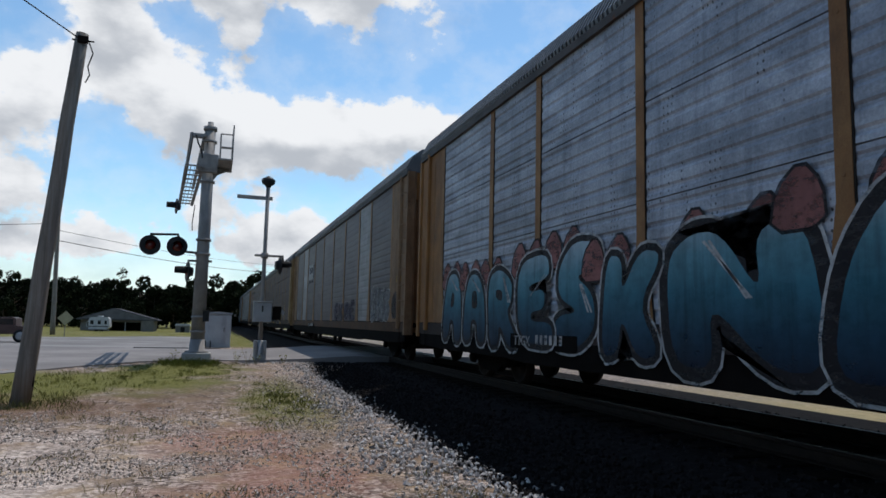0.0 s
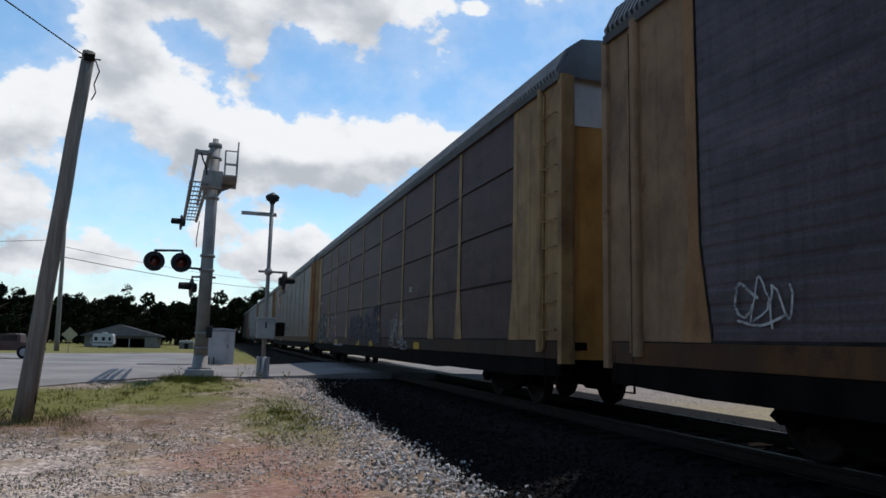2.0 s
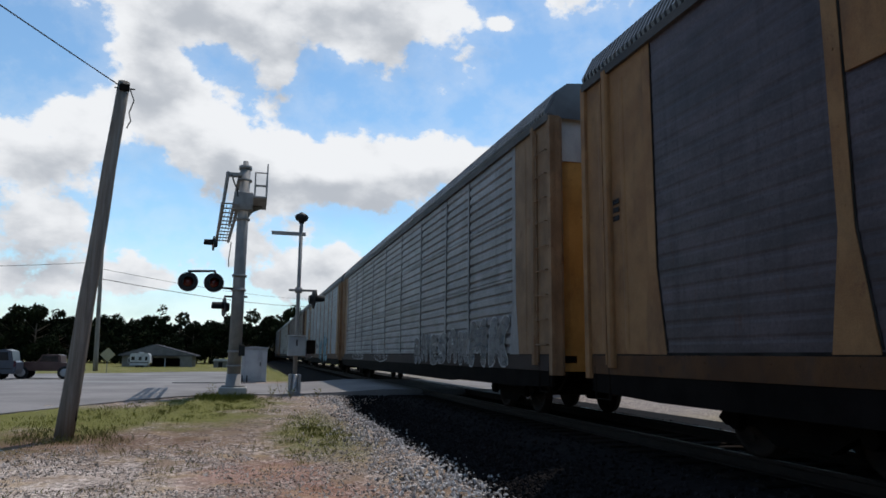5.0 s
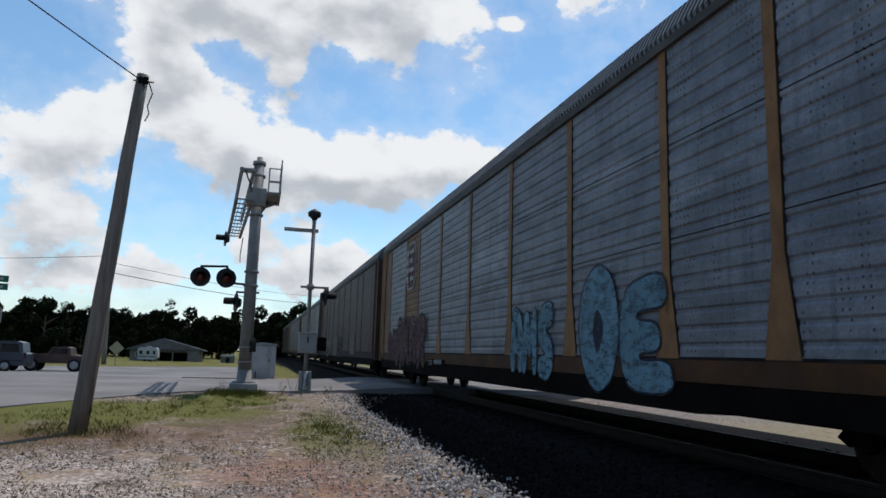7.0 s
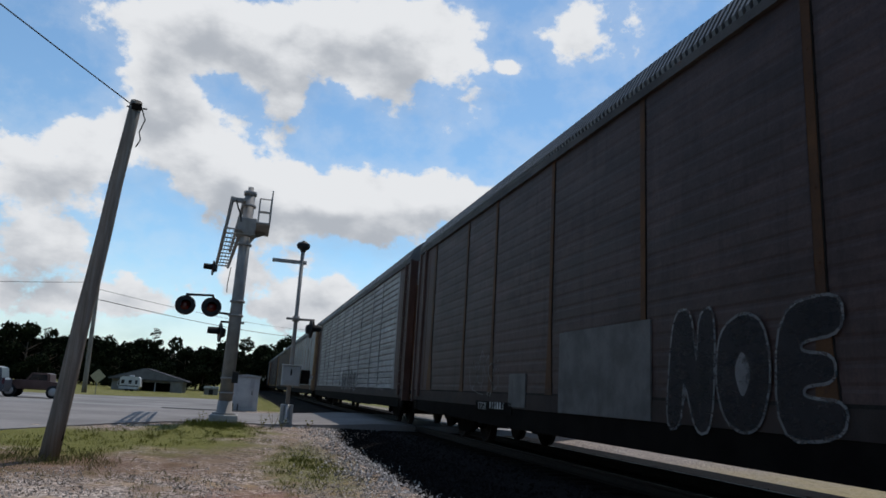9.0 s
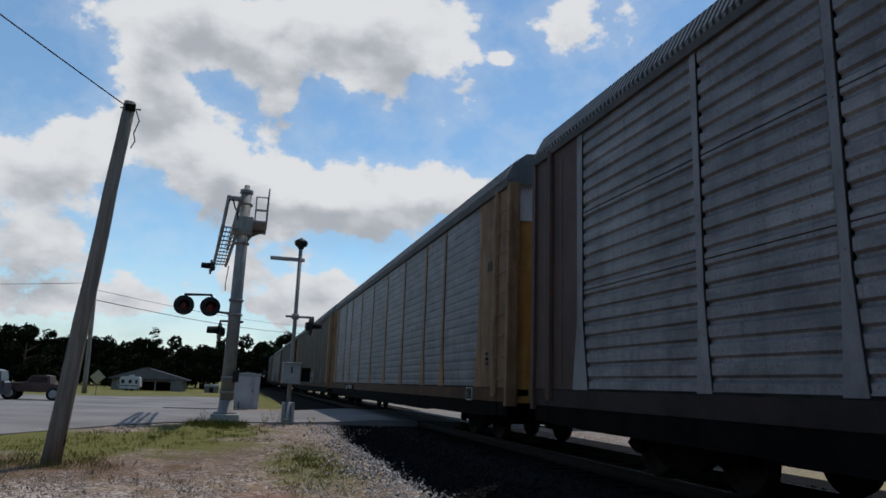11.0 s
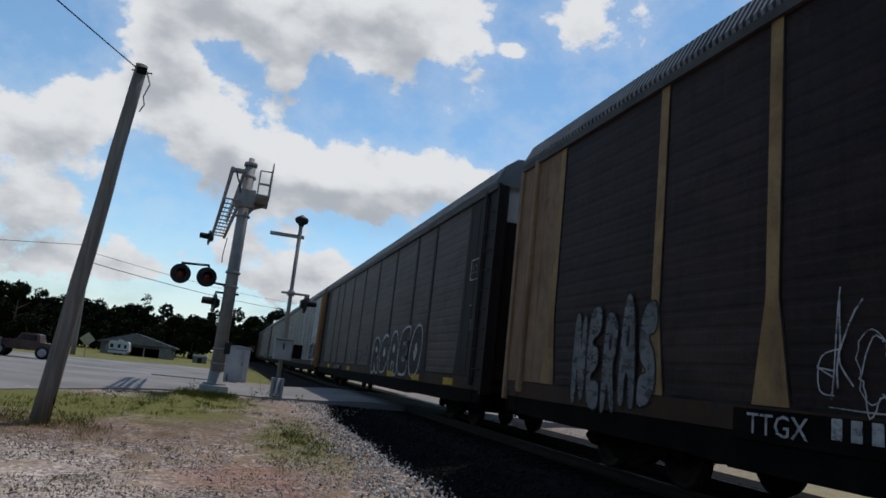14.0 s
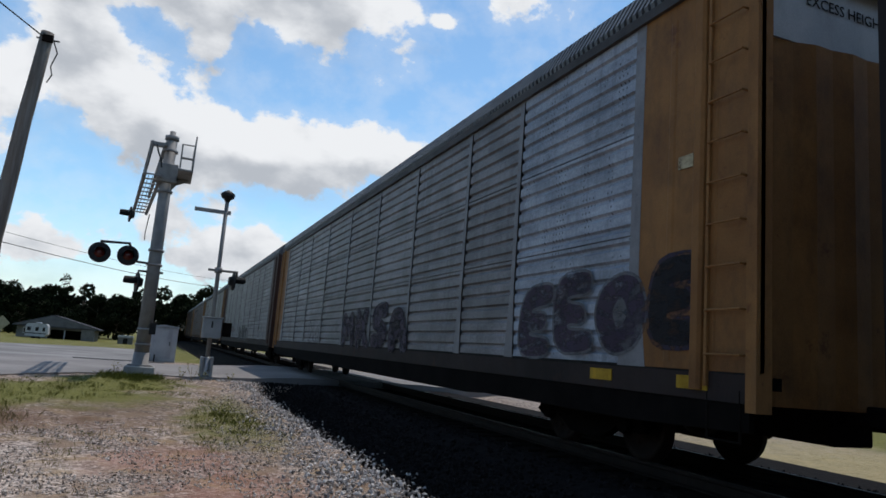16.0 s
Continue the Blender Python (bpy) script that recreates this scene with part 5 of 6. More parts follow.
graffiti(c, "soes", -9.4, 1.15, 2.6, 1.0, "grey", "white", 22, 0.42, "", "white-outlined block letters", 0.022)
graffiti(c, "ekoe", -2.2, 1.15, 4.6, 0.7, "violet", "violet", 24, 0.3, "", "faded dark block letters", 0.004)
plate(c, "notice", -12.9, 2.35, 0.5, 0.17, "yellow", "yellow notice plate")
bars(c, "print_bar", -12.9, 2.35, 0.42, 0.1, 2, 3, "black")
graffiti(c, "o", -12.15, 1.2, 0.9, 0.75, "black", "violet", 25, 0.5, "", "black sprayed blot", 0.03)
join_train(c, 0)

c = autorack("dark brown covered car carrier with yellow posts and white graffiti", P_BROWN, OLIVE, RUSTY_SILL, OLIVE, LIT_DOOR_YELLOW, flat=True, cap=WHITE)
graffiti(c, "kesr", 12.45, 0.92, 3.3, 1.25, "black", "white", 31, 0.6, "", "black block letters with a white outline", 0.022)
graffiti(c, "mrae", 3.6, 1.0, 5.4, 1.05, "navy", "violet", 32, 0.4, "", "dark blue faded block letters", 0.05)
scribble(c, 8.6, 1.5, 2.2, 0.6, "grey", 33, 6)
scribble(c, -2.9, 0.95, 1.7, 0.75, "white", 34, 6)
scribble(c, -4.2, 0.88, 0.8, 0.25, "grey", 36, 4, 0.03)
bars(c, "print_bar", -5.35, 2.42, 0.5, 0.14, 4, 1, "white", PAINT_X - 0.002)
scribble(c, 11.6, 2.75, 0.5, 0.12, "white", 37, 2)
graffiti(c, "sc", 8.8, 1.0, 2.2, 1.0, "wine", "white", 38, 0.3, "", "wine-red block letters with a white outline", 0.02)
for y in (11.25, 1.85, -5.9, -0.4, 6.6):
    plate(c, "reflector", y, 0.96, 0.48, 0.17, "yellow", "yellow reflective strip")
bars(c, "number_bar", 6.0, 0.82, 2.4, 0.14, 1, 9, "white", PAINT_X - 0.002)
join_train(c, 1)

c = autorack("grey covered car carrier with yellow posts and a shield emblem", P_SLATE, OCHRE, OCHRE_SILL, OCHRE, LIT_DOOR_YELLOW)
plate(c, "emblem_panel", 8.03, 4.35, 1.72, 1.62, OCHRE, "yellow panel behind the shield emblem")
shield(c, 8.0, 4.3, 1.15, 1.3)
side_text(c, "BUILDING AMERICA", 4.3, 4.62, 0.42, "black")
reporting_marks(c, 5.2, 0.84, 0.2)
bars(c, "print_bar", 12.7, 3.1, 0.3, 0.35, 3, 1, "black", PAINT_X - 0.002)
graffiti(c, "c", -12.7, 1.2, 0.6, 0.7, "black", "violet", 26, 0.6, "", "black sprayed blot", 0.02)
join_train(c, 2)

c = autorack("grey ribbed covered car carrier with pale graffiti along its sill", P_GREY, GREYPOST, GRIME_SILL, TAN, LIT_DOOR_YELLOW, wide_posts=False)
graffiti(c, "rnesak", -3.6, 0.9, 5.6, 0.75, "grey", "white", 41, 0.26, "", "white and silver block letters", 0.02)
graffiti(c, "mk", -9.1, 0.9, 2.7, 1.0, "grey", "white", 44, 0.24, "", "white block letters", 0.03)
scribble(c, 9.6, 0.95, 3.6, 0.7, "white", 43, 9, 0.018)
scribble(c, 3.4, 0.95, 3.0, 0.6, "white", 45, 8, 0.018)
join_train(c, 3)

c = autorack("pale grey covered car carrier with orange posts and red emblem", P_STEEL, OCHRE, OCHRE_SILL, TAN, AMBER, odd={7: TAN})
octagon_emblem(c, 8.15, 4.1, 1.45, 1.65)
graffiti(c, "ok", 12.0, 0.9, 1.8, 1.05, "wine", "black", 51, 0.34, "", "black and silver block letters", 0.06)
graffiti(c, "aknr", 10.3, 0.72, 4.6, 1.6, "wine", "black", 52, 0.5, "", "dark wine block letters with black edges", 0.07)
for i, z in enumerate((2.05, 1.8, 1.55)):
    scribble(c, 6.3, z, 0.85, 0.2, "black", 56 + i, 5, 0.012)
graffiti(c, "ams", -1.55, 0.75, 2.1, 1.25, "sky", "navy", 53, 0.55, "", "light blue block letters", 0.03)
graffiti(c, "oe", -4.6, 0.7, 2.6, 1.7, "sky", "navy", 54, 0.5, "", "light blue block letters", 0.04)
reporting_marks(c, 4.9, 0.87, 0.18)
join_train(c, 4)

c = autorack("dark grey covered car carrier with patched pale squares and white tags", P_DARK, OCHRE_SILL, GRIME_SILL, BROWN, LIT_DOOR_YELLOW, wide_posts=False)
for y, z, w, h in ((2.55, 1.5, 2.6, 1.25), (-6.05, 1.5, 1.7, 1.0), (5.6, 1.2, 0.8, 0.6)):
    plate(c, "patch", y, z, w, h, PATCH, "grey painted-out square")
scribble(c, 3.6, 1.3, 2.0, 0.7, "black", 61, 2)
scribble(c, -5.4, 1.25, 1.2, 0.6, "black", 65, 3, 0.02)
graffiti(c, "noe", 0.9, 0.85, 2.6, 1.25, "black", "grey", 62, 0.36, "", "black block letters with a pale outline", 0.03)
scribble(c, 8.4, 1.2, 1.8, 0.7, "grey", 63, 6)
reporting_marks(c, 7.3, 0.86, 0.18)
join_train(c, 5)

c = autorack("grey ribbed covered car carrier with grey posts", P_GREY, GREYPOST, GRIME_SILL, BROWN, TAN, wide_posts=False)
graffiti(c, "soade", 0.5, 1.0, 4.6, 0.9, "grey", "black", 71, 0.3)
scribble(c, -9.0, 1.2, 1.8, 0.6, "white", 72, 6)
join_train(c, 6)

c = autorack("blue-grey covered car carrier with ochre posts, sill and ends", P_BLUE, OCHRE, OCHRE_SILL, TAN, LIT_DOOR_YELLOW)
reporting_marks(c, 7.25, 0.93, 0.25)
plate(c, "notice", -11.4, 0.99, 0.42, 0.28, "white", "small dark stencil board with a white rim")
plate(c, "notice_field", -11.4, 0.99, 0.36, 0.22, "black", "", 0.004)
bars(c, "print_bar", -11.4, 0.95, 0.22, 0.1, 2, 1, "grey", PAINT_X - 0.012)
bars(c, "print_bar", -12.6, 1.7, 0.36, 0.3, 3, 1, "black", PAINT_X - 0.002)
bars(c, "print_bar", -12.6, 3.6, 0.3, 0.35, 1, 2, "black", PAINT_X - 0.002)
plate(c, "panel_label", 12.6, 2.0, 0.34, 0.2, "grey", "faded grey label")
join_train(c, 7)

c = autorack("dark grey covered car carrier with bright yellow posts and white tags", P_BLACK, OLIVE, RUSTY_SILL, TAN, BROWN)
graffiti(c, "neras", 11.1, 0.9, 2.2, 1.35, "grey", "black", 81, 0.2, "", "narrow silver block letters with a black edge", 0.025)
scribble(c, 6.5, 1.2, 1.7, 0.7, "white", 82, 8, 0.009)
scribble(c, 0.85, 1.7, 1.5, 0.55, "white", 86, 5)
scribble(c, -2.2, 1.2, 1.3, 0.7, "white", 87, 6)
scribble(c, -9.6, 1.25, 1.2, 0.8, "grey", 83, 5)
graffiti(c, "con", -5.2, 1.2, 2.4, 0.8, "black", "grey", 84, 0.24)
scribble(c, 3.6, 1.5, 1.2, 0.5, "grey", 85, 5)
reporting_marks(c, 6.75, 0.95, 0.25)
join_train(c, 8)

c = autorack("very dark grey covered car carrier with dark posts and white-outlined graffiti", P_DARK, UMBER, RUSTY_SILL, UMBER, UMBER)
graffiti(c, "roaeo", -2.0, 0.98, 6.8, 1.3, "black", "white", 91, 0.3, "", "black block letters with a white outline", 0.07)
bars(c, "print_bar", -12.6, 3.52, 0.36, 0.2, 5, 2, "grey", PAINT_X - 0.002)
bars(c, "print_bar", -12.75, 2.25, 0.34, 0.26, 6, 2, "grey", PAINT_X - 0.002)
for y, z, w, h in ((-12.6, 3.75, 0.62, 0.02), (-12.6, 3.29, 0.62, 0.02), (-12.29, 3.52, 0.02, 0.44), (-12.91, 3.52, 0.02, 0.44)):
    plate(c, "print_frame", y, z, w, h, "white", "")
plate(c, "end_bar", -12.7, 2.7, 0.5, 0.035, "grey", "pale printed strip")
for y in (-11.4, -5.2, -8.4, 3.0, 9.2):
    plate(c, "reflector", y, 0.98, 0.75, 0.16, "yellow", "yellow reflective strip")
for y, z in ((0.6, 1.5), (1.7, 1.8), (2.9, 1.5), (-0.6, 1.75)):
    plate(c, "torn_patch", y, z, 0.22, 0.42, "grey", "torn pale patch")
scribble(c, 10.6, 1.3, 1.2, 0.5, "grey", 93, 5)
reporting_marks(c, 6.75, 0.95, 0.22)
join_train(c, 9)

c = autorack("silver-grey ribbed covered car carrier with orange ends and faded purple graffiti", P_GREY, GREYPOST, GRIME_SILL, AMBER, AMBER, wide_posts=False, odd={0: P_PALE})
graffiti(c, "eeo", -9.3, 1.2, 2.9, 1.0, "violet", "grey", 101, 0.44, "", "faded purple block letters", 0.04)
graffiti(c, "mksa", 1.3, 1.1, 5.8, 1.0, "violet", "black", 102, 0.3)
scribble(c, 6.0, 1.2, 2.0, 0.6, "black", 103, 5)
for y in (-11.4, -12.9):
    plate(c, "reflector", y, 1.02, 0.42, 0.13, "yellow", "yellow reflective strip")
graffiti(c, "e", -12.25, 1.35, 0.75, 0.85, "black", "violet", 104, 0.7, "", "soot-black sprayed blot on the yellow end", 0.05)
plate(c, "panel_label", -12.75, 3.3, 0.22, 0.14, "cream", "small pale label")
join_train(c, 10)

# the cars still further back, like those ahead of them
ORDER = [6, 3, 2, 8, 0, 10, 5]
FIRST = {k: car for car, k in TRAIN}
for i, k in enumerate(range(11, 18)):
    join_train(copy_thing(FIRST[ORDER[i]], pose(TRACK_X, 0, RAIL_TOP)), k)

# ---- crossing signals ----
def flasher(parent, at, turn, lens=LENS):
    """A crossing light: round black background, hood, red lens. It faces -y before the turn."""
    m = Matrix.Translation(at) @ pose(0, 0, 0, 0, 0, turn)
    bm = lathe(fresh(), (0, 0, 0), (0, 1, 0), [(-0.02, 0.3), (0.0, 0.305), (0.03, 0.3), (0.05, 0.17), (0.16, 0.13)], 24)
    head = part("flasher", bm, BLACK, parent, "round black crossing light with a red lens")
    head.matrix_basis = m
    part("lens", lathe(fresh(), (0, -0.02, 0), (0, -1, 0), [(0, 0.15), (0.015, 0.13), (0.03, 0.08), (0.035, 0.01)], 20), lens, head, "dark red lens")
    bm = fresh()
    n, rows = 12, []
    for d, r in ((-0.02, 0.165), (-0.36, 0.15)):
        rows.append([bm.verts.new((r * math.cos(a), d, r * math.sin(a))) for a in (math.radians(-20 + 220 * i / n) for i in range(n + 1))])
    for i in range(n):
        bm.faces.new((rows[0][i], rows[0][i + 1], rows[1][i + 1], rows[1][i]))
    ext = bmesh.ops.solidify(bm, geom=bm.faces[:], thickness=0.006)
    part("hood", bm, BLACK, head)
    return head


def cantilever():
    z0 = level(-0.41, 22.6) + 0.0
    m = thing("signal_mast", pose(-0.41, 22.6, z0), "tall galvanised crossing signal mast with a lattice gantry arm", "signal mast")
    part("footing", box(fresh(), -0.42, 0.42, -0.42, 0.42, -0.2, 0.3, 0.03), CONCRETE, m, "cast concrete footing")
    bm = tube(fresh(), (0, 0, 0.3), (0, 0, 7.35), 0.21, 0.165, 14)
    lathe(bm, (0, 0, 0.3), (0, 0, 1), [(0, 0.36), (0.04, 0.36), (0.05, 0.24), (0.4, 0.215)], 14)
    part("mast_tube", bm, GALV, m)
    part("mast_cap", lathe(fresh(), (0, 0, 7.3), (0, 0, 1), [(0, 0.21), (0.12, 0.21), (0.13, 0.09), (0.28, 0.09), (0.3, 0.02)], 14), GALV, m)
    for z in (0.9, 1.35, 3.3, 3.75, 5.6, 6.9):
        part("band", lathe(fresh(), (0, 0, z), (0, 0, 1), [(0, 0.23), (0.07, 0.23)], 14), GALV, m)
    # gantry arm running away over the road: four chords, rungs and a walkway
    far = Vector((-0.55, 7.6, 0))
    chords = {"low_near": (-0.62, 6.05), "low_mast": (-0.14, 6.05), "top_near": (-0.52, 7.05), "top_mast": (-0.14, 7.05)}
    for x, z in chords.values():
        a, b = Vector((x, -0.4, z)), Vector((x, -0.4, z)) + far + Vector((0, 0, -0.35 if z > 6.5 else -0.05))
        part("chord", path_tube(fresh(), [a, b], 0.06, 8), GALV, m)
    for i in range(11):
        f = i / 10
        o = far * f
        part("rung", path_tube(fresh(), [Vector((-0.62, -0.4, 6.05)) + o, Vector((-0.14, -0.4, 6.05)) + o], 0.025, 6), GALV, m)
        part("upright", path_tube(fresh(), [Vector((-0.62, -0.4, 6.05)) + o, Vector((-0.52, -0.4, 7.05 - 0.3 * f)) + o], 0.022, 6), GALV, m)
        if i < 10:
            part("brace", path_tube(fresh(), [Vector((-0.62, -0.4, 6.05)) + o, Vector((-0.52, -0.4, 7.05 - 0.3 * (f + 0.1))) + far * (f + 0.1)], 0.018, 6), GALV, m)
    for x in (-0.5, -0.38, -0.26):
        part("walkway_bar", path_tube(fresh(), [Vector((x, -0.4, 6.02)), Vector((x, -0.4, 6.0)) + far], 0.012, 4), GALV, m)
    part("hanger", box(fresh(), -0.6, 0.0, -0.12, 0.02, 7.02, 7.16, 0.01), GALV, m)
    part("clamp", box(fresh(), -0.3, 0.3, -0.28, 0.28, 5.9, 6.5, 0.03), GALV, m, "bolted clamp of the gantry arm")
    part("conduit", path_tube(fresh(), [(-0.4, -0.42, 7.0), (-0.32, -0.42, 6.75), (-0.22, -0.42, 6.55), (-0.18, -0.42, 6.3)], 0.025, 6), BLACK, m)
    part("bracket", prism(fresh(), [(0.1, 5.6), (0.16, 6.0), (0.62, 6.2), (0.62, 6.05), (0.3, 5.9)], "y", -0.06, 0.06), GALV, m)
    # railed service platform on the track side
    part("platform", box(fresh(), 0.3, 0.72, -1.3, 0.5, 6.1, 6.16, 0.01), GALV, m, "railed service platform")
    for y in (-1.3, -0.4, 0.5):
        for x in (0.34, 0.7):
            part("rail_post", path_tube(fresh(), [(x, y, 6.16), (x, y, 7.2 if x > 0.5 else 6.9)], 0.022, 6), GALV, m)
    for z in (6.45, 6.85, 7.15):
        part("guard_rail", path_tube(fresh(), [(0.7, -1.3, z), (0.7, 0.5, z)], 0.02, 6), GALV, m)
    for y in (-1.3, 0.5):
        for z in (6.5, 6.9):
            part("guard_rail", path_tube(fresh(), [(0.34, y, z), (0.7, y, z)], 0.02, 6), GALV, m)
    # lights on the mast and at the arm's end
    arm = part("light_arm", path_tube(fresh(), [(0, -0.1, 3.35), (-0.55, -0.12, 3.38), (-0.75, -0.12, 3.9), (-1.55, -0.12, 3.86)], 0.04, 8), BLACK, m)
    for x in (-0.75, -1.52):
        part("drop_pipe", path_tube(fresh(), [(x, -0.12, 3.9), (x, -0.1, 3.65)], 0.03, 6), BLACK, m)
        flasher(m, (x, -0.22, 3.52), 8)
    flasher(m, (-0.42, 0.05, 2.78), -78)
    part("light_arm", path_tube(fresh(), [(0.28, -0.05, 3.12), (-0.42, 0.05, 3.12), (-0.42, 0.05, 2.85)], 0.035, 8), BLACK, m)
    flasher(m, (-1.22, 6.2, 5.75), -80)
    part("junction_box", box(fresh(), 0.12, 0.3, -0.22, -0.02, 1.25, 1.6, 0.01), BLACK, m)
    part("cable_tail", path_tube(fresh(), [(-0.55, 6.8, 5.95), (-0.62, 6.9, 5.2), (-0.6, 6.9, 4.9)], 0.02, 5), BLACK, m)
    return m


cantilever()


def crossing_post():
    z0 = level(1.52, 23.5) + 0.05
    m = thing("crossing_signal", pose(1.52, 23.4, z0), "silver crossing signal post with bell, lights and relay boxes", "crossing signal")
    part("post", tube(fresh(), (0, 0, 0.4), (0, 0, 5.72), 0.07, 0.065, 12), GALV, m)
    part("base", lathe(fresh(), (0, 0, 0), (0, 0, 1), [(0, 0.2), (0.1, 0.2), (0.14, 0.13), (0.6, 0.11), (0.62, 0.08)], 12), ALU, m, "cast iron base")
    part("base_guard", box(fresh(), -0.2, -0.1, -0.16, 0.16, 0.0, 0.62, 0.015), ALU, m)
    part("base_guard", box(fresh(), 0.1, 0.2, -0.16, 0.16, 0.0, 0.62, 0.015), ALU, m)
    part("bell", lathe(fresh(), (0, 0, 5.72), (0, 0, 1), [(0, 0.08), (0.06, 0.1), (0.12, 0.2), (0.24, 0.235), (0.3, 0.2), (0.38, 0.06), (0.4, 0.02)], 8), BLACK, m, "dark crossing bell")
    for dz in (0.0, 0.06):
        part("sign_blade", box(fresh(), -0.98, 0.16, -0.06 + dz, -0.03 + dz, 5.28 + dz, 5.36 + dz, 0.006), GALV, m, "sign blade seen edge on")
    part("cross_arm", path_tube(fresh(), [(-0.32, 0, 3.42), (0.62, 0, 3.42)], 0.04, 8), GALV, m)
    part("collar", lathe(fresh(), (0, 0, 3.33), (0, 0, 1), [(0, 0.12), (0.18, 0.12)], 10), GALV, m)
    part("drop_pipe", path_tube(fresh(), [(0.58, 0, 3.45), (0.62, 0, 3.15)], 0.035, 6), BLACK, m)
    flasher(m, (0.52, 0.05, 3.12), 96)
    b = part("relay_box", box(fresh(), -0.28, 0.3, -0.3, 0.05, 1.22, 1.86, 0.02), ALU, m, "silver relay box")
    part("lid", box(fresh(), -0.31, 0.33, -0.33, 0.08, 1.865, 1.9, 0.006), WHITE, b, "bright lid")
    part("latch", box(fresh(), -0.02, 0.03, -0.325, -0.302, 1.55, 1.75), BLACK, b)
    part("relay_box", box(fresh(), 0.34, 0.62, -0.2, 0.2, 1.3, 1.75, 0.02), IRON, m, "small dark relay box")
    part("counterweight", prism(fresh(), [(0.55, 1.75), (0.75, 1.55), (0.7, 1.45), (0.5, 1.6)], "y", -0.05, 0.05), WHITE, m)
    return m


crossing_post()


def bungalow():
    m = thing("equipment_cabinet", pose(0.28, 40.0, level(0.28, 40.0)), "white steel signal equipment cabinet beside the track", "cabinet")
    part("body", box(fresh(), -0.68, 0.68, -0.6, 1.2, 0.05, 1.84, 0.02), WHITE, m)
    part("roof", prism(fresh(), [(-0.74, 1.845), (0.74, 1.845), (0.74, 1.9), (0, 1.98), (-0.74, 1.9)], "y", -0.68, 1.28), ALU, m)
    part("door", box(fresh(), -0.5, 0.42, -0.625, -0.603, 0.2, 1.75, 0.006), WHITE, m, "hinged white door")
    part("handle", box(fresh(), 0.3, 0.34, -0.66, -0.628, 0.9, 1.1), BLACK, m)
    part("footing", box(fresh(), -0.72, 0.72, -0.65, 1.25, -0.2, 0.045), CONCRETE, m)
    for x in (-0.6, -0.35):
        part("conduit", tube(fresh(), (x, -0.72, -0.1), (x, -0.72, 0.4), 0.03, 0.03, 6), BLACK, m)
    return m


bungalow()


# ---- poles and wires ----
def utility_pole(base, top, r, label, arm=False):
    m = thing("utility_pole", pose(*base), label, "utility pole", "utility poles")
    t = Vector(top) - Vector(base)
    bm = fresh()
    n = 8
    pts = [t * (i / n) + Vector((rng.uniform(-0.01, 0.01), rng.uniform(-0.01, 0.01), 0)) * (0 < i < n) for i in range(n + 1)]
    loft(bm, pts, [r * (1 - 0.33 * i / n) for i in range(n + 1)], 14)
    part("pole_shaft", bm, POLE, m)
    if arm:
        part("bolt", tube(fresh(), t + Vector((-0.16, 0, -0.12)), t + Vector((0.2, 0, -0.12)), 0.014, 0.014, 6), IRON, m)
        part("ground_wire", path_tube(fresh(), [t + Vector((0.12, -0.02, -0.15)), t + Vector((0.2, -0.03, -0.35)), t + Vector((0.13, -0.02, -0.6)), t + Vector((0.17, -0.02, -0.75)), t + Vector((0.11, -0.02, -0.9))], 0.012, 5), WIRE, m)
        part("clamp", box(fresh(), t.x - 0.05, t.x + 0.12, t.y - 0.14, t.y - 0.08, t.z - 0.2, t.z - 0.08), IRON, m)
        part("guard_strip", box(fresh(), 0.15, 0.19, -0.06, 0.0, 0.4, 1.5), IRON, m)
    return m


utility_pole((-2.97, 13.3, level(-2.9, 13.3) - 0.1), (-2.5, 13.3, 6.64), 0.158, "leaning grey weathered wooden utility pole", True)
utility_pole((-14.65, 75, -0.4), (-15.0, 75, 11.8), 0.24, "tall wooden utility pole beyond the road")


def wire(a, b, sag, r, label):
    a, b = Vector(a), Vector(b)
    pts = [a.lerp(b, i / 16) - Vector((0, 0, 4 * sag * (i / 16) * (1 - i / 16))) for i in range(17)]
    return tagged(part("overhead_wire", path_tube(fresh(), pts, r, 5), WIRE), label, "wire", "overhead wires")


wire((-2.5, 13.3, 6.52), (-9.5, 0.3, 7.9), 0.1, 0.012, "thin black overhead wire from the leaning pole")
wire((-14.9, 75, 8.9), (18, 168, 13.2), 0.9, 0.04, "thin black overhead wire beyond the crossing")
wire((-14.9, 75, 9.9), (18, 168, 15.0), 0.9, 0.025, "thin black overhead wire beyond the crossing")
wire((-14.9, 75, 10.6), (-60, 84, 10.2), 0.8, 0.025, "thin black overhead wire beyond the crossing")


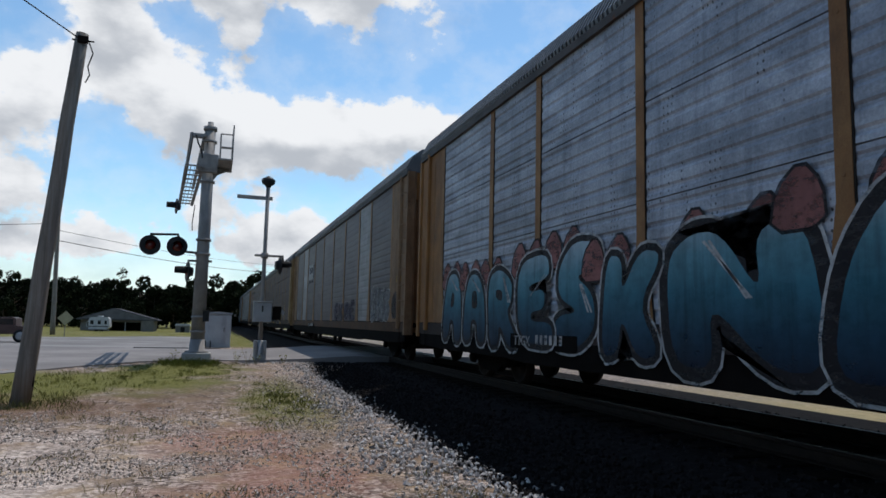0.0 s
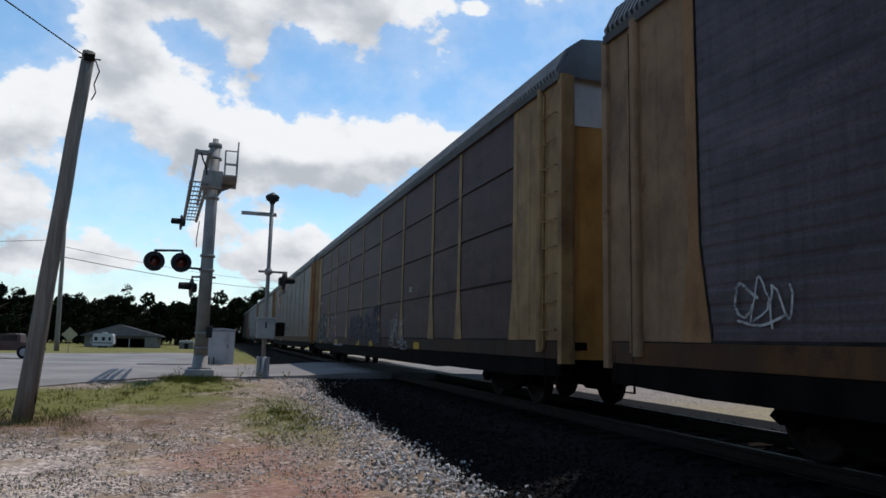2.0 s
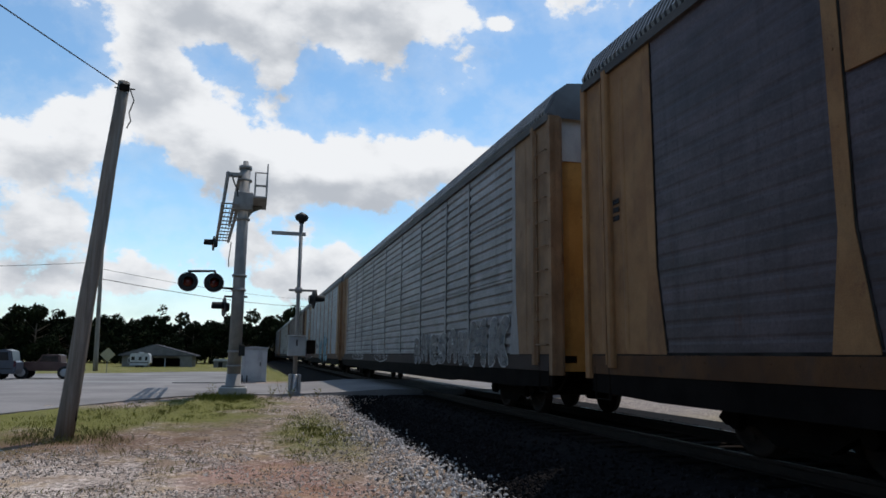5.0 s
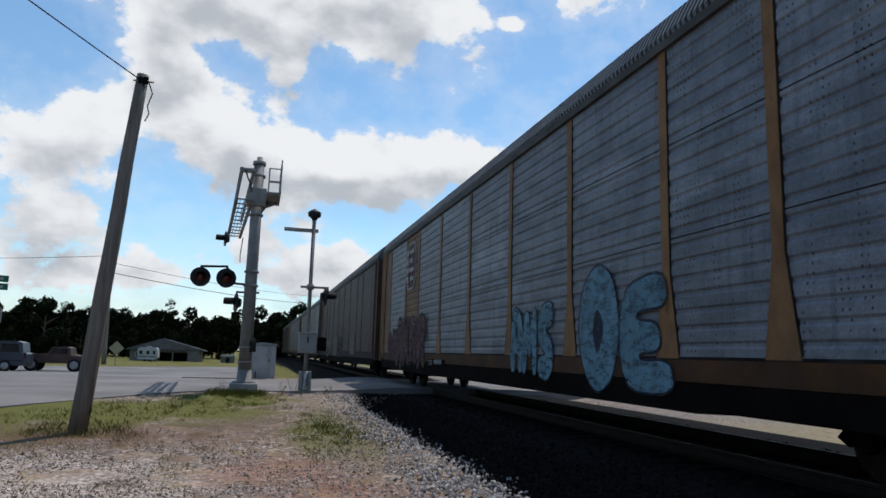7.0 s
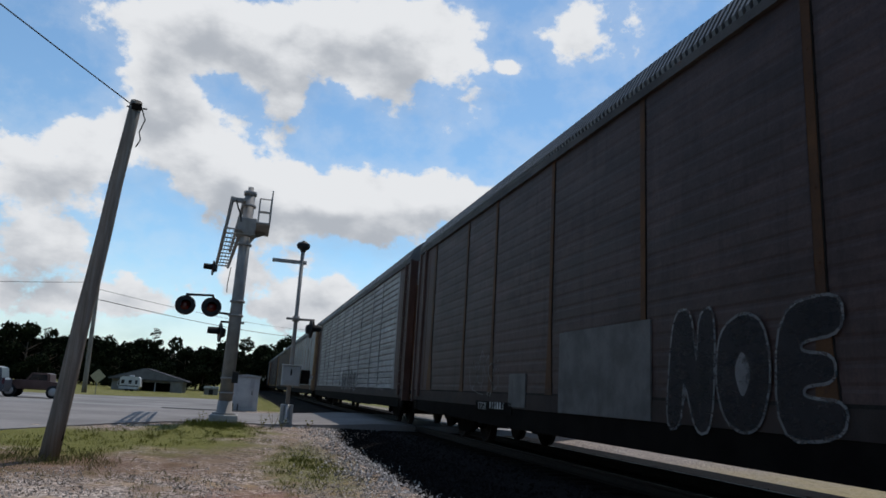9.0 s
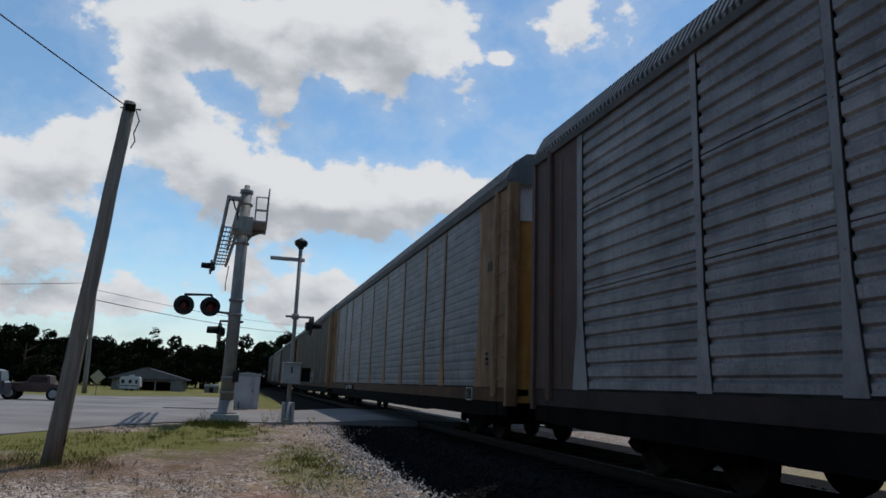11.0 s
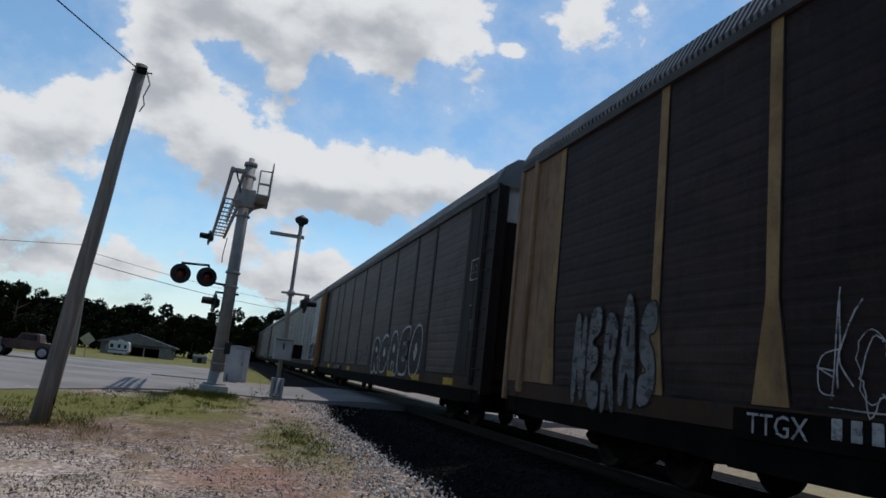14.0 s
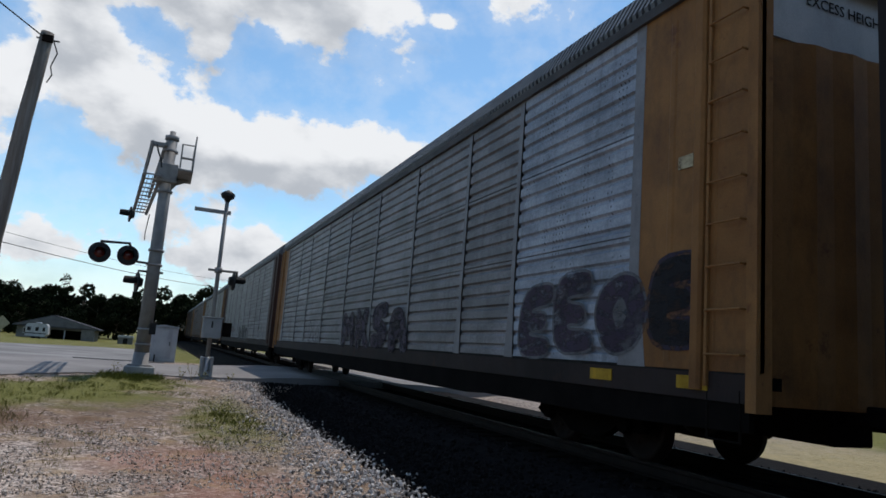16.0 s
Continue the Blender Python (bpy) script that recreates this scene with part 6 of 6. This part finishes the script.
# ---- signs ----
def stop_sign():
    m = thing("stop_sign", pose(-6.05, 17.5, level(-6.05, 17.5), 0, 0, 14), "red octagonal stop sign on a steel post with name plates", "stop sign")
    part("post", box(fresh(), -0.03, 0.03, 0.0, 0.05, -0.3, 2.9), GALV, m)
    ring = [(0.38 * math.cos(math.radians(22.5 + 45 * i)), 1.96 + 0.38 * math.sin(math.radians(22.5 + 45 * i))) for i in range(8)]
    inner = [(0.35 * math.cos(math.radians(22.5 + 45 * i)), 1.96 + 0.35 * math.sin(math.radians(22.5 + 45 * i))) for i in range(8)]
    part("rim", prism(fresh(), ring, "y", -0.012, -0.002), WHITE, m, "white rim")
    part("face", prism(fresh(), inner, "y", -0.016, -0.0125), SIGN_RED, m, "red face")
    text("lettering", "STOP", 0.3, SPRAY["white"], m, pose(0, -0.02, 1.96, 90), "white letters")
    for z in (2.62, 2.8):
        p = part("name_plate", box(fresh(), -0.4, 0.4, -0.012, -0.004, z - 0.075, z + 0.075, 0.003), mat("plate_green", (0.02, 0.12, 0.08), (0.03, 0.15, 0.1), 4, 0.5), m, "green name plate")
        part("print_bar", box(fresh(), -0.3, 0.3, -0.016, -0.0125, z - 0.03, z + 0.03), WHITE, p)
    part("small_plate", box(fresh(), -0.2, 0.2, -0.012, -0.004, 1.2, 1.42, 0.003), WHITE, m)
    return m


stop_sign()


def diamond_sign():
    m = thing("warning_sign", pose(-12.0, 66, level(-12, 66), 0, 0, 10), "faded diamond-shaped road sign on a post", "road sign")
    part("post", box(fresh(), -0.03, 0.03, 0, 0.05, -0.2, 1.95), GALV, m)
    part("face", prism(fresh(), [(0, 0.95), (0.62, 1.57), (0, 2.19), (-0.62, 1.57)], "y", -0.02, -0.004), mat("sign_back", (0.3, 0.27, 0.16), (0.36, 0.32, 0.2), 3, 0.6), m)


diamond_sign()


# ---- house, camper, shed ----
def house():
    gz = level(-12.5, 112)
    m = thing("house", pose(-13.4, 112, gz - 0.35), "low grey-roofed house with a dark carport opening", "house")
    part("wall", box(fresh(), -5.0, -1.4, 0, 7, 0, 2.05), SIDING, m)
    part("wall", box(fresh(), 3.2, 4.9, -0.6, 7, 0, 2.05), SIDING, m, "pale end wall")
    # carport shade put into this wall's near-black colour
    part("wall", box(fresh(), -1.395, 3.195, 5.5, 7, 0, 2.05), DARK, m, "back wall of the carport, coloured dark for its shade")
    part("beam", box(fresh(), -1.395, 3.195, 0.02, 0.25, 1.65, 2.05), SIDING, m)
    for x in (-1.2, 1.0):
        part("carport_post", box(fresh(), x - 0.07, x + 0.07, 0.05, 0.2, 0, 1.64), WHITE, m)
    r = part("roof", prism(fresh(), [(-5.5, 1.95), (5.5, 1.95), (5.5, 2.1), (-0.6, 3.72), (-5.5, 2.1)], "y", -0.7, 7.6), ROOFING, m, "low grey gable roof")
    for s, (x0, z0) in ((1, (5.5, 2.1)), (-1, (-5.5, 2.1))):
        for i in range(6):
            f = (i + 0.5) / 6
            a = Vector((x0 + (-0.6 - x0) * f, -0.75, z0 + 1.62 * f + 0.03))
            part("roof_course", box(fresh(), a.x - 0.03, a.x + 0.03, -0.72, 7.6, a.z - 0.01, a.z + 0.02), ROOFING, r)
    part("gable", prism(fresh(), [(-5.2, 2.1), (5.2, 2.1), (-0.6, 3.6)], "y", -0.715, -0.705), mat("gable_siding", (0.1, 0.098, 0.098), (0.135, 0.132, 0.13), 1.2, 0.8), m)
    w = part("window", box(fresh(), -4.2, -3.0, -0.04, -0.004, 0.9, 1.7), WHITE, m, "white-framed window")
    part("pane", box(fresh(), -4.1, -3.1, -0.05, -0.042, 1.0, 1.6), GLASS, w)
    return m


house()


def camper():
    m = thing("camper_trailer", pose(-15.2, 107, level(-15, 107) - 0.15), "white travel trailer parked before the house", "camper")
    out = [(-1.75, 0.45), (1.3, 0.45), (1.75, 0.8), (1.6, 2.0), (1.3, 2.25), (-1.45, 2.25), (-1.75, 2.0)]
    m.scale = (0.78, 0.9, 0.95)
    part("body", prism(fresh(), out, "y", 0, 2.2), WHITE, m)
    for x, w in ((-1.2, 0.55), (0.0, 0.5), (1.05, 0.4)):
        part("window", box(fresh(), x - w / 2, x + w / 2, -0.02, -0.004, 1.2, 1.75, 0.004), GLASS, m)
    part("stripe", box(fresh(), -1.7, 1.5, -0.012, -0.004, 0.8, 0.95), SPRAY["grey"], m)
    part("roof_unit", box(fresh(), -0.4, 0.4, 0.8, 1.5, 2.255, 2.45, 0.03), WHITE, m)
    for x in (-0.4, 0.4):
        part("wheel", lathe(fresh(), (x, 0.05, 0.32), (0, 1, 0), [(0, 0.3), (0.02, 0.32), (0.2, 0.32)], 14), RUBBER, m)
    return m


camper()


def shed():
    m = thing("garden_shed", pose(-4.3, 110, level(-4, 110) - 0.2), "small grey shed with a white roof", "shed")
    part("wall", box(fresh(), -1.0, 1.0, 0, 1.8, 0, 1.15), SIDING, m)
    part("roof", prism(fresh(), [(-1.1, 1.155), (1.1, 1.155), (1.0, 1.45), (-1.0, 1.45)], "y", -0.15, 1.95), WHITE, m)
    part("door", box(fresh(), -0.3, 0.3, -0.03, -0.004, 0.1, 1.0), DARK, m)


shed()


# ---- parked vehicles ----
def vehicle(name, at, label, body, glass, paint, wheels, wide, trims=()):
    """A parked car seen from its side: body and window outlines (along, up) and wheel places."""
    m = thing(name, at, label, "car", "parked vehicles")
    bm = prism(fresh(), body, "y", -wide / 2, wide / 2)
    bmesh.ops.bevel(bm, geom=[e for e in bm.edges if abs(e.verts[0].co.y - e.verts[1].co.y) < 0.01], offset=0.06, segments=2, affect="EDGES")
    part("body", bm, paint, m)
    for g in glass:
        for s in (-1, 1):
            y = s * (wide / 2 + 0.004)
            part("window", prism(fresh(), g, "y", min(y, y - s * 0.02), max(y, y - s * 0.02)), GLASS, m)
    for x, r in wheels:
        for s in (-1, 1):
            y = s * (wide / 2 - 0.1)
            w = part("wheel", lathe(fresh(), (x, y, r), (0, s, 0), [(-0.1, r * 0.6), (-0.1, r * 0.95), (0.0, r), (0.1, r * 0.97), (0.12, r * 0.7)], 18), RUBBER, m)
            part("rim", lathe(fresh(), (x, y + s * 0.125, r), (0, s, 0), [(0, r * 0.62), (0.01, r * 0.55), (0.015, r * 0.1)], 14), ALU, w, "grey wheel rim")
    for tname, x0, x1, z0, z1, tm in trims:
        for s in (-1, 1):
            y = s * (wide / 2 + 0.006)
            part(tname, box(fresh(), x0, x1, min(y, y - s * 0.03), max(y, y - s * 0.03), z0, z1), tm, m)
    return m


BLUE_CAR = mat("dusty_blue_paint", (0.035, 0.043, 0.06), (0.05, 0.06, 0.08), 1.0, 0.3, 0.2, 0.03)
JEEP = mat("dull_maroon_paint", (0.06, 0.036, 0.032), (0.095, 0.06, 0.054), 1.5, 0.4, 0.1, 0.05)
DARK_CAR = mat("dark_paint", (0.02, 0.02, 0.022), (0.035, 0.035, 0.04), 1.5, 0.3, 0.2, 0.03)
van_body = [(-2.45, 0.35), (2.4, 0.35), (2.5, 0.6), (2.48, 1.0), (2.3, 1.1), (2.2, 1.65), (1.9, 1.74), (-0.9, 1.74), (-1.65, 1.12), (-2.35, 0.95), (-2.5, 0.65)]
van_glass = [[(1.15, 1.12), (2.1, 1.12), (2.02, 1.58), (1.15, 1.6)], [(0.1, 1.12), (1.05, 1.12), (1.05, 1.6), (0.1, 1.6)], [(-1.35, 1.12), (0.0, 1.12), (0.0, 1.6), (-0.8, 1.6)]]
vehicle("minivan", pose(-15.35, 45.2, level(-15, 45) + 0.03, 0, 0, 4), "dusty blue minivan parked on the asphalt lot", van_body, van_glass, BLUE_CAR, [(-1.5, 0.33), (1.45, 0.33)], 1.85,
        [("tail_light", 2.36, 2.47, 0.75, 1.1, SPRAY["wine"]), ("moulding", -2.0, 2.3, 0.62, 0.67, BLACK)])
truck_body = [(-2.0, 0.5), (1.75, 0.5), (1.8, 0.95), (0.85, 1.0), (0.8, 1.45), (0.6, 1.5), (-0.2, 1.5), (-0.45, 1.05), (-1.75, 1.0), (-2.0, 0.85)]
truck_glass = [[(-0.3, 1.06), (0.7, 1.06), (0.66, 1.4), (-0.14, 1.4)]]
vehicle("pickup_truck", pose(-12.0, 47.8, level(-12, 47.8) + 0.02, 0, 0, 2), "dull maroon-brown pickup truck parked on the lot", truck_body, truck_glass, JEEP, [(-1.25, 0.4), (1.1, 0.4)], 1.75,
        [("bumper", 1.78, 1.95, 0.5, 0.65, BLACK), ("tail_light", 1.72, 1.79, 0.75, 0.9, SPRAY["wine"])])
car_body = [(-2.2, 0.35), (2.1, 0.35), (2.2, 0.6), (2.1, 1.0), (1.4, 1.05), (0.9, 1.5), (-0.6, 1.52), (-1.2, 1.02), (-2.1, 0.85), (-2.25, 0.6)]
vehicle("dark_car", pose(-20.5, 51, level(-20, 51) + 0.02, 0, 0, 8), "dark hatchback parked further along the lot", car_body, [[(-1.0, 1.04), (1.1, 1.04), (0.8, 1.42), (-0.55, 1.43)]], DARK_CAR, [(-1.35, 0.32), (1.3, 0.32)], 1.75)


# ---- trees ----
def leaf_cloud(centre, radius, count, size, seed):
    r = random.Random(seed)
    verts, faces = [], []
    lumps = []
    for _ in range(11):
        a, u = r.uniform(0, 6.28), r.uniform(-0.7, 0.95)
        q = math.sqrt(1 - u * u) * r.uniform(0.45, 0.95)
        lumps.append((Vector((q * math.cos(a) * radius[0], q * math.sin(a) * radius[0], u * radius[1])), r.uniform(0.24, 0.46) * radius[0]))
    for _ in range(count):
        c, s = r.choice(lumps)
        d = Vector((r.gauss(0, 1), r.gauss(0, 1), r.gauss(0, 0.8))).normalized() * s * r.uniform(0.55, 1.05)
        p = Vector(centre) + c + d
        n = Vector((r.uniform(-1, 1), r.uniform(-1, 1), r.uniform(-0.3, 1))).normalized()
        u = n.orthogonal().normalized() * size * r.uniform(0.5, 1.2)
        w = n.cross(u).normalized() * size * r.uniform(0.4, 0.9)
        o = len(verts)
        verts += [tuple(p - u), tuple(p + w * 0.8), tuple(p + u), tuple(p - w)]
        faces.append((o, o + 1, o + 2, o + 3))
    me = bpy.data.meshes.new("crown")
    me.from_pydata(verts, [], faces)
    me.materials.append(DARKENED_LEAVES)
    return me


def tree(at, height, spread_r, seed, label, count=1500, low=0.35):
    r = random.Random(seed)
    m = thing("tree", pose(*at), label, "tree", "trees of the wood edge")
    bm = fresh()
    tube(bm, (0, 0, -0.5), (r.uniform(-0.2, 0.2), 0, height * 0.75), height * 0.028, height * 0.01, 8)
    for _ in range(7):
        a, z = r.uniform(0, 6.28), height * r.uniform(0.3, 0.65)
        tube(bm, (0, 0, z), (spread_r * 0.7 * math.cos(a), spread_r * 0.7 * math.sin(a), z + height * r.uniform(0.1, 0.25)), height * 0.01, height * 0.003, 5)
    part("trunk", bm, BARK, m)
    placed("crown", leaf_cloud((0, 0, height * (0.5 + low / 2)), (spread_r, height * (0.5 - low / 2)), count, 0.055 * spread_r + 0.14, seed + 1), m)
    return m


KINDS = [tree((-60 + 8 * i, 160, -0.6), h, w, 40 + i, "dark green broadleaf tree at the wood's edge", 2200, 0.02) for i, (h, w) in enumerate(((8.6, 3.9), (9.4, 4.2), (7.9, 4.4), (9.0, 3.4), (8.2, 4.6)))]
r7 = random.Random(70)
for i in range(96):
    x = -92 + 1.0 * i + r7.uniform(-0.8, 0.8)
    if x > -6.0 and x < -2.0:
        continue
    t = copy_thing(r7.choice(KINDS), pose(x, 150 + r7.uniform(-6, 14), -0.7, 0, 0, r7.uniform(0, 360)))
    s = r7.uniform(0.86, 1.1) if i % 3 else r7.uniform(0.5, 0.7)
    t.scale = (s, s, s * r7.uniform(0.92, 1.06))
    if i % 3 == 0:
        t.location.y -= 9
tree((-17.6, 147, -0.6), 11.2, 2.6, 91, "taller thin tree standing above the wood's edge", 800, 0.3)
tree((-5.4, 150, -0.6), 9.9, 3.2, 92, "taller broadleaf tree at the wood's edge", 1500, 0.2)
tree((-36.0, 148, -0.6), 9.9, 2.8, 93, "taller thin tree standing above the wood's edge", 900, 0.2)
tree((11.0, 205, -0.6), 15.4, 5.5, 94, "broad tree standing beyond the far end of the track", 2200, 0.15)
tree((5.5, 260, -0.6), 12.0, 5.0, 95, "broad tree standing beyond the far end of the track", 1500, 0.1)

# unseen woods added round about, behind and beside the camera, to cut horizon light
for i in range(150):
    a = math.radians(55 + 255 * i / 150)
    d = 62 + r7.uniform(-6, 14)
    x, y = d * math.sin(a), d * math.cos(a)
    if abs(x - TRACK_X) < 10:
        continue
    t = copy_thing(r7.choice(KINDS), pose(x, y, level(x, y) - 0.3, 0, 0, r7.uniform(0, 360)))
    s = r7.uniform(1.1, 1.5)
    t.scale = (s, s, s)


def motions():
    """The whole train rolls towards and past the camera at an even pace, its wheels turning."""
    for car, k in TRAIN:
        walk(car, [(t, pose(TRACK_X, place_y(k, t), RAIL_TOP)) for t, _ in SURGE])
    spin = [(i / FPS, (place_y(0, 0) - place_y(0, i / FPS)) / 0.42) for i in range(16 * FPS + 1)]
    for car, k in TRAIN:
        if k > 10:
            continue
        for wheels in car.children_recursive:
            if wheels.name.startswith("wheelset"):
                at = wheels.matrix_basis.translation.copy()
                way = 1 if wheels.parent.matrix_basis.to_3x3()[0][0] > 0 else -1
                passed = [(t, a) for t, a in spin if -16 < place_y(k, t) < 75]
                first, last = spin[0], spin[-1]
                rows = ([first] if passed[0][0] > 0 else []) + passed + ([last] if passed[-1][0] < 16 else [])
                walk(wheels, [(t, pose(*at, math.degrees(way * a))) for t, a in rows])


motions()
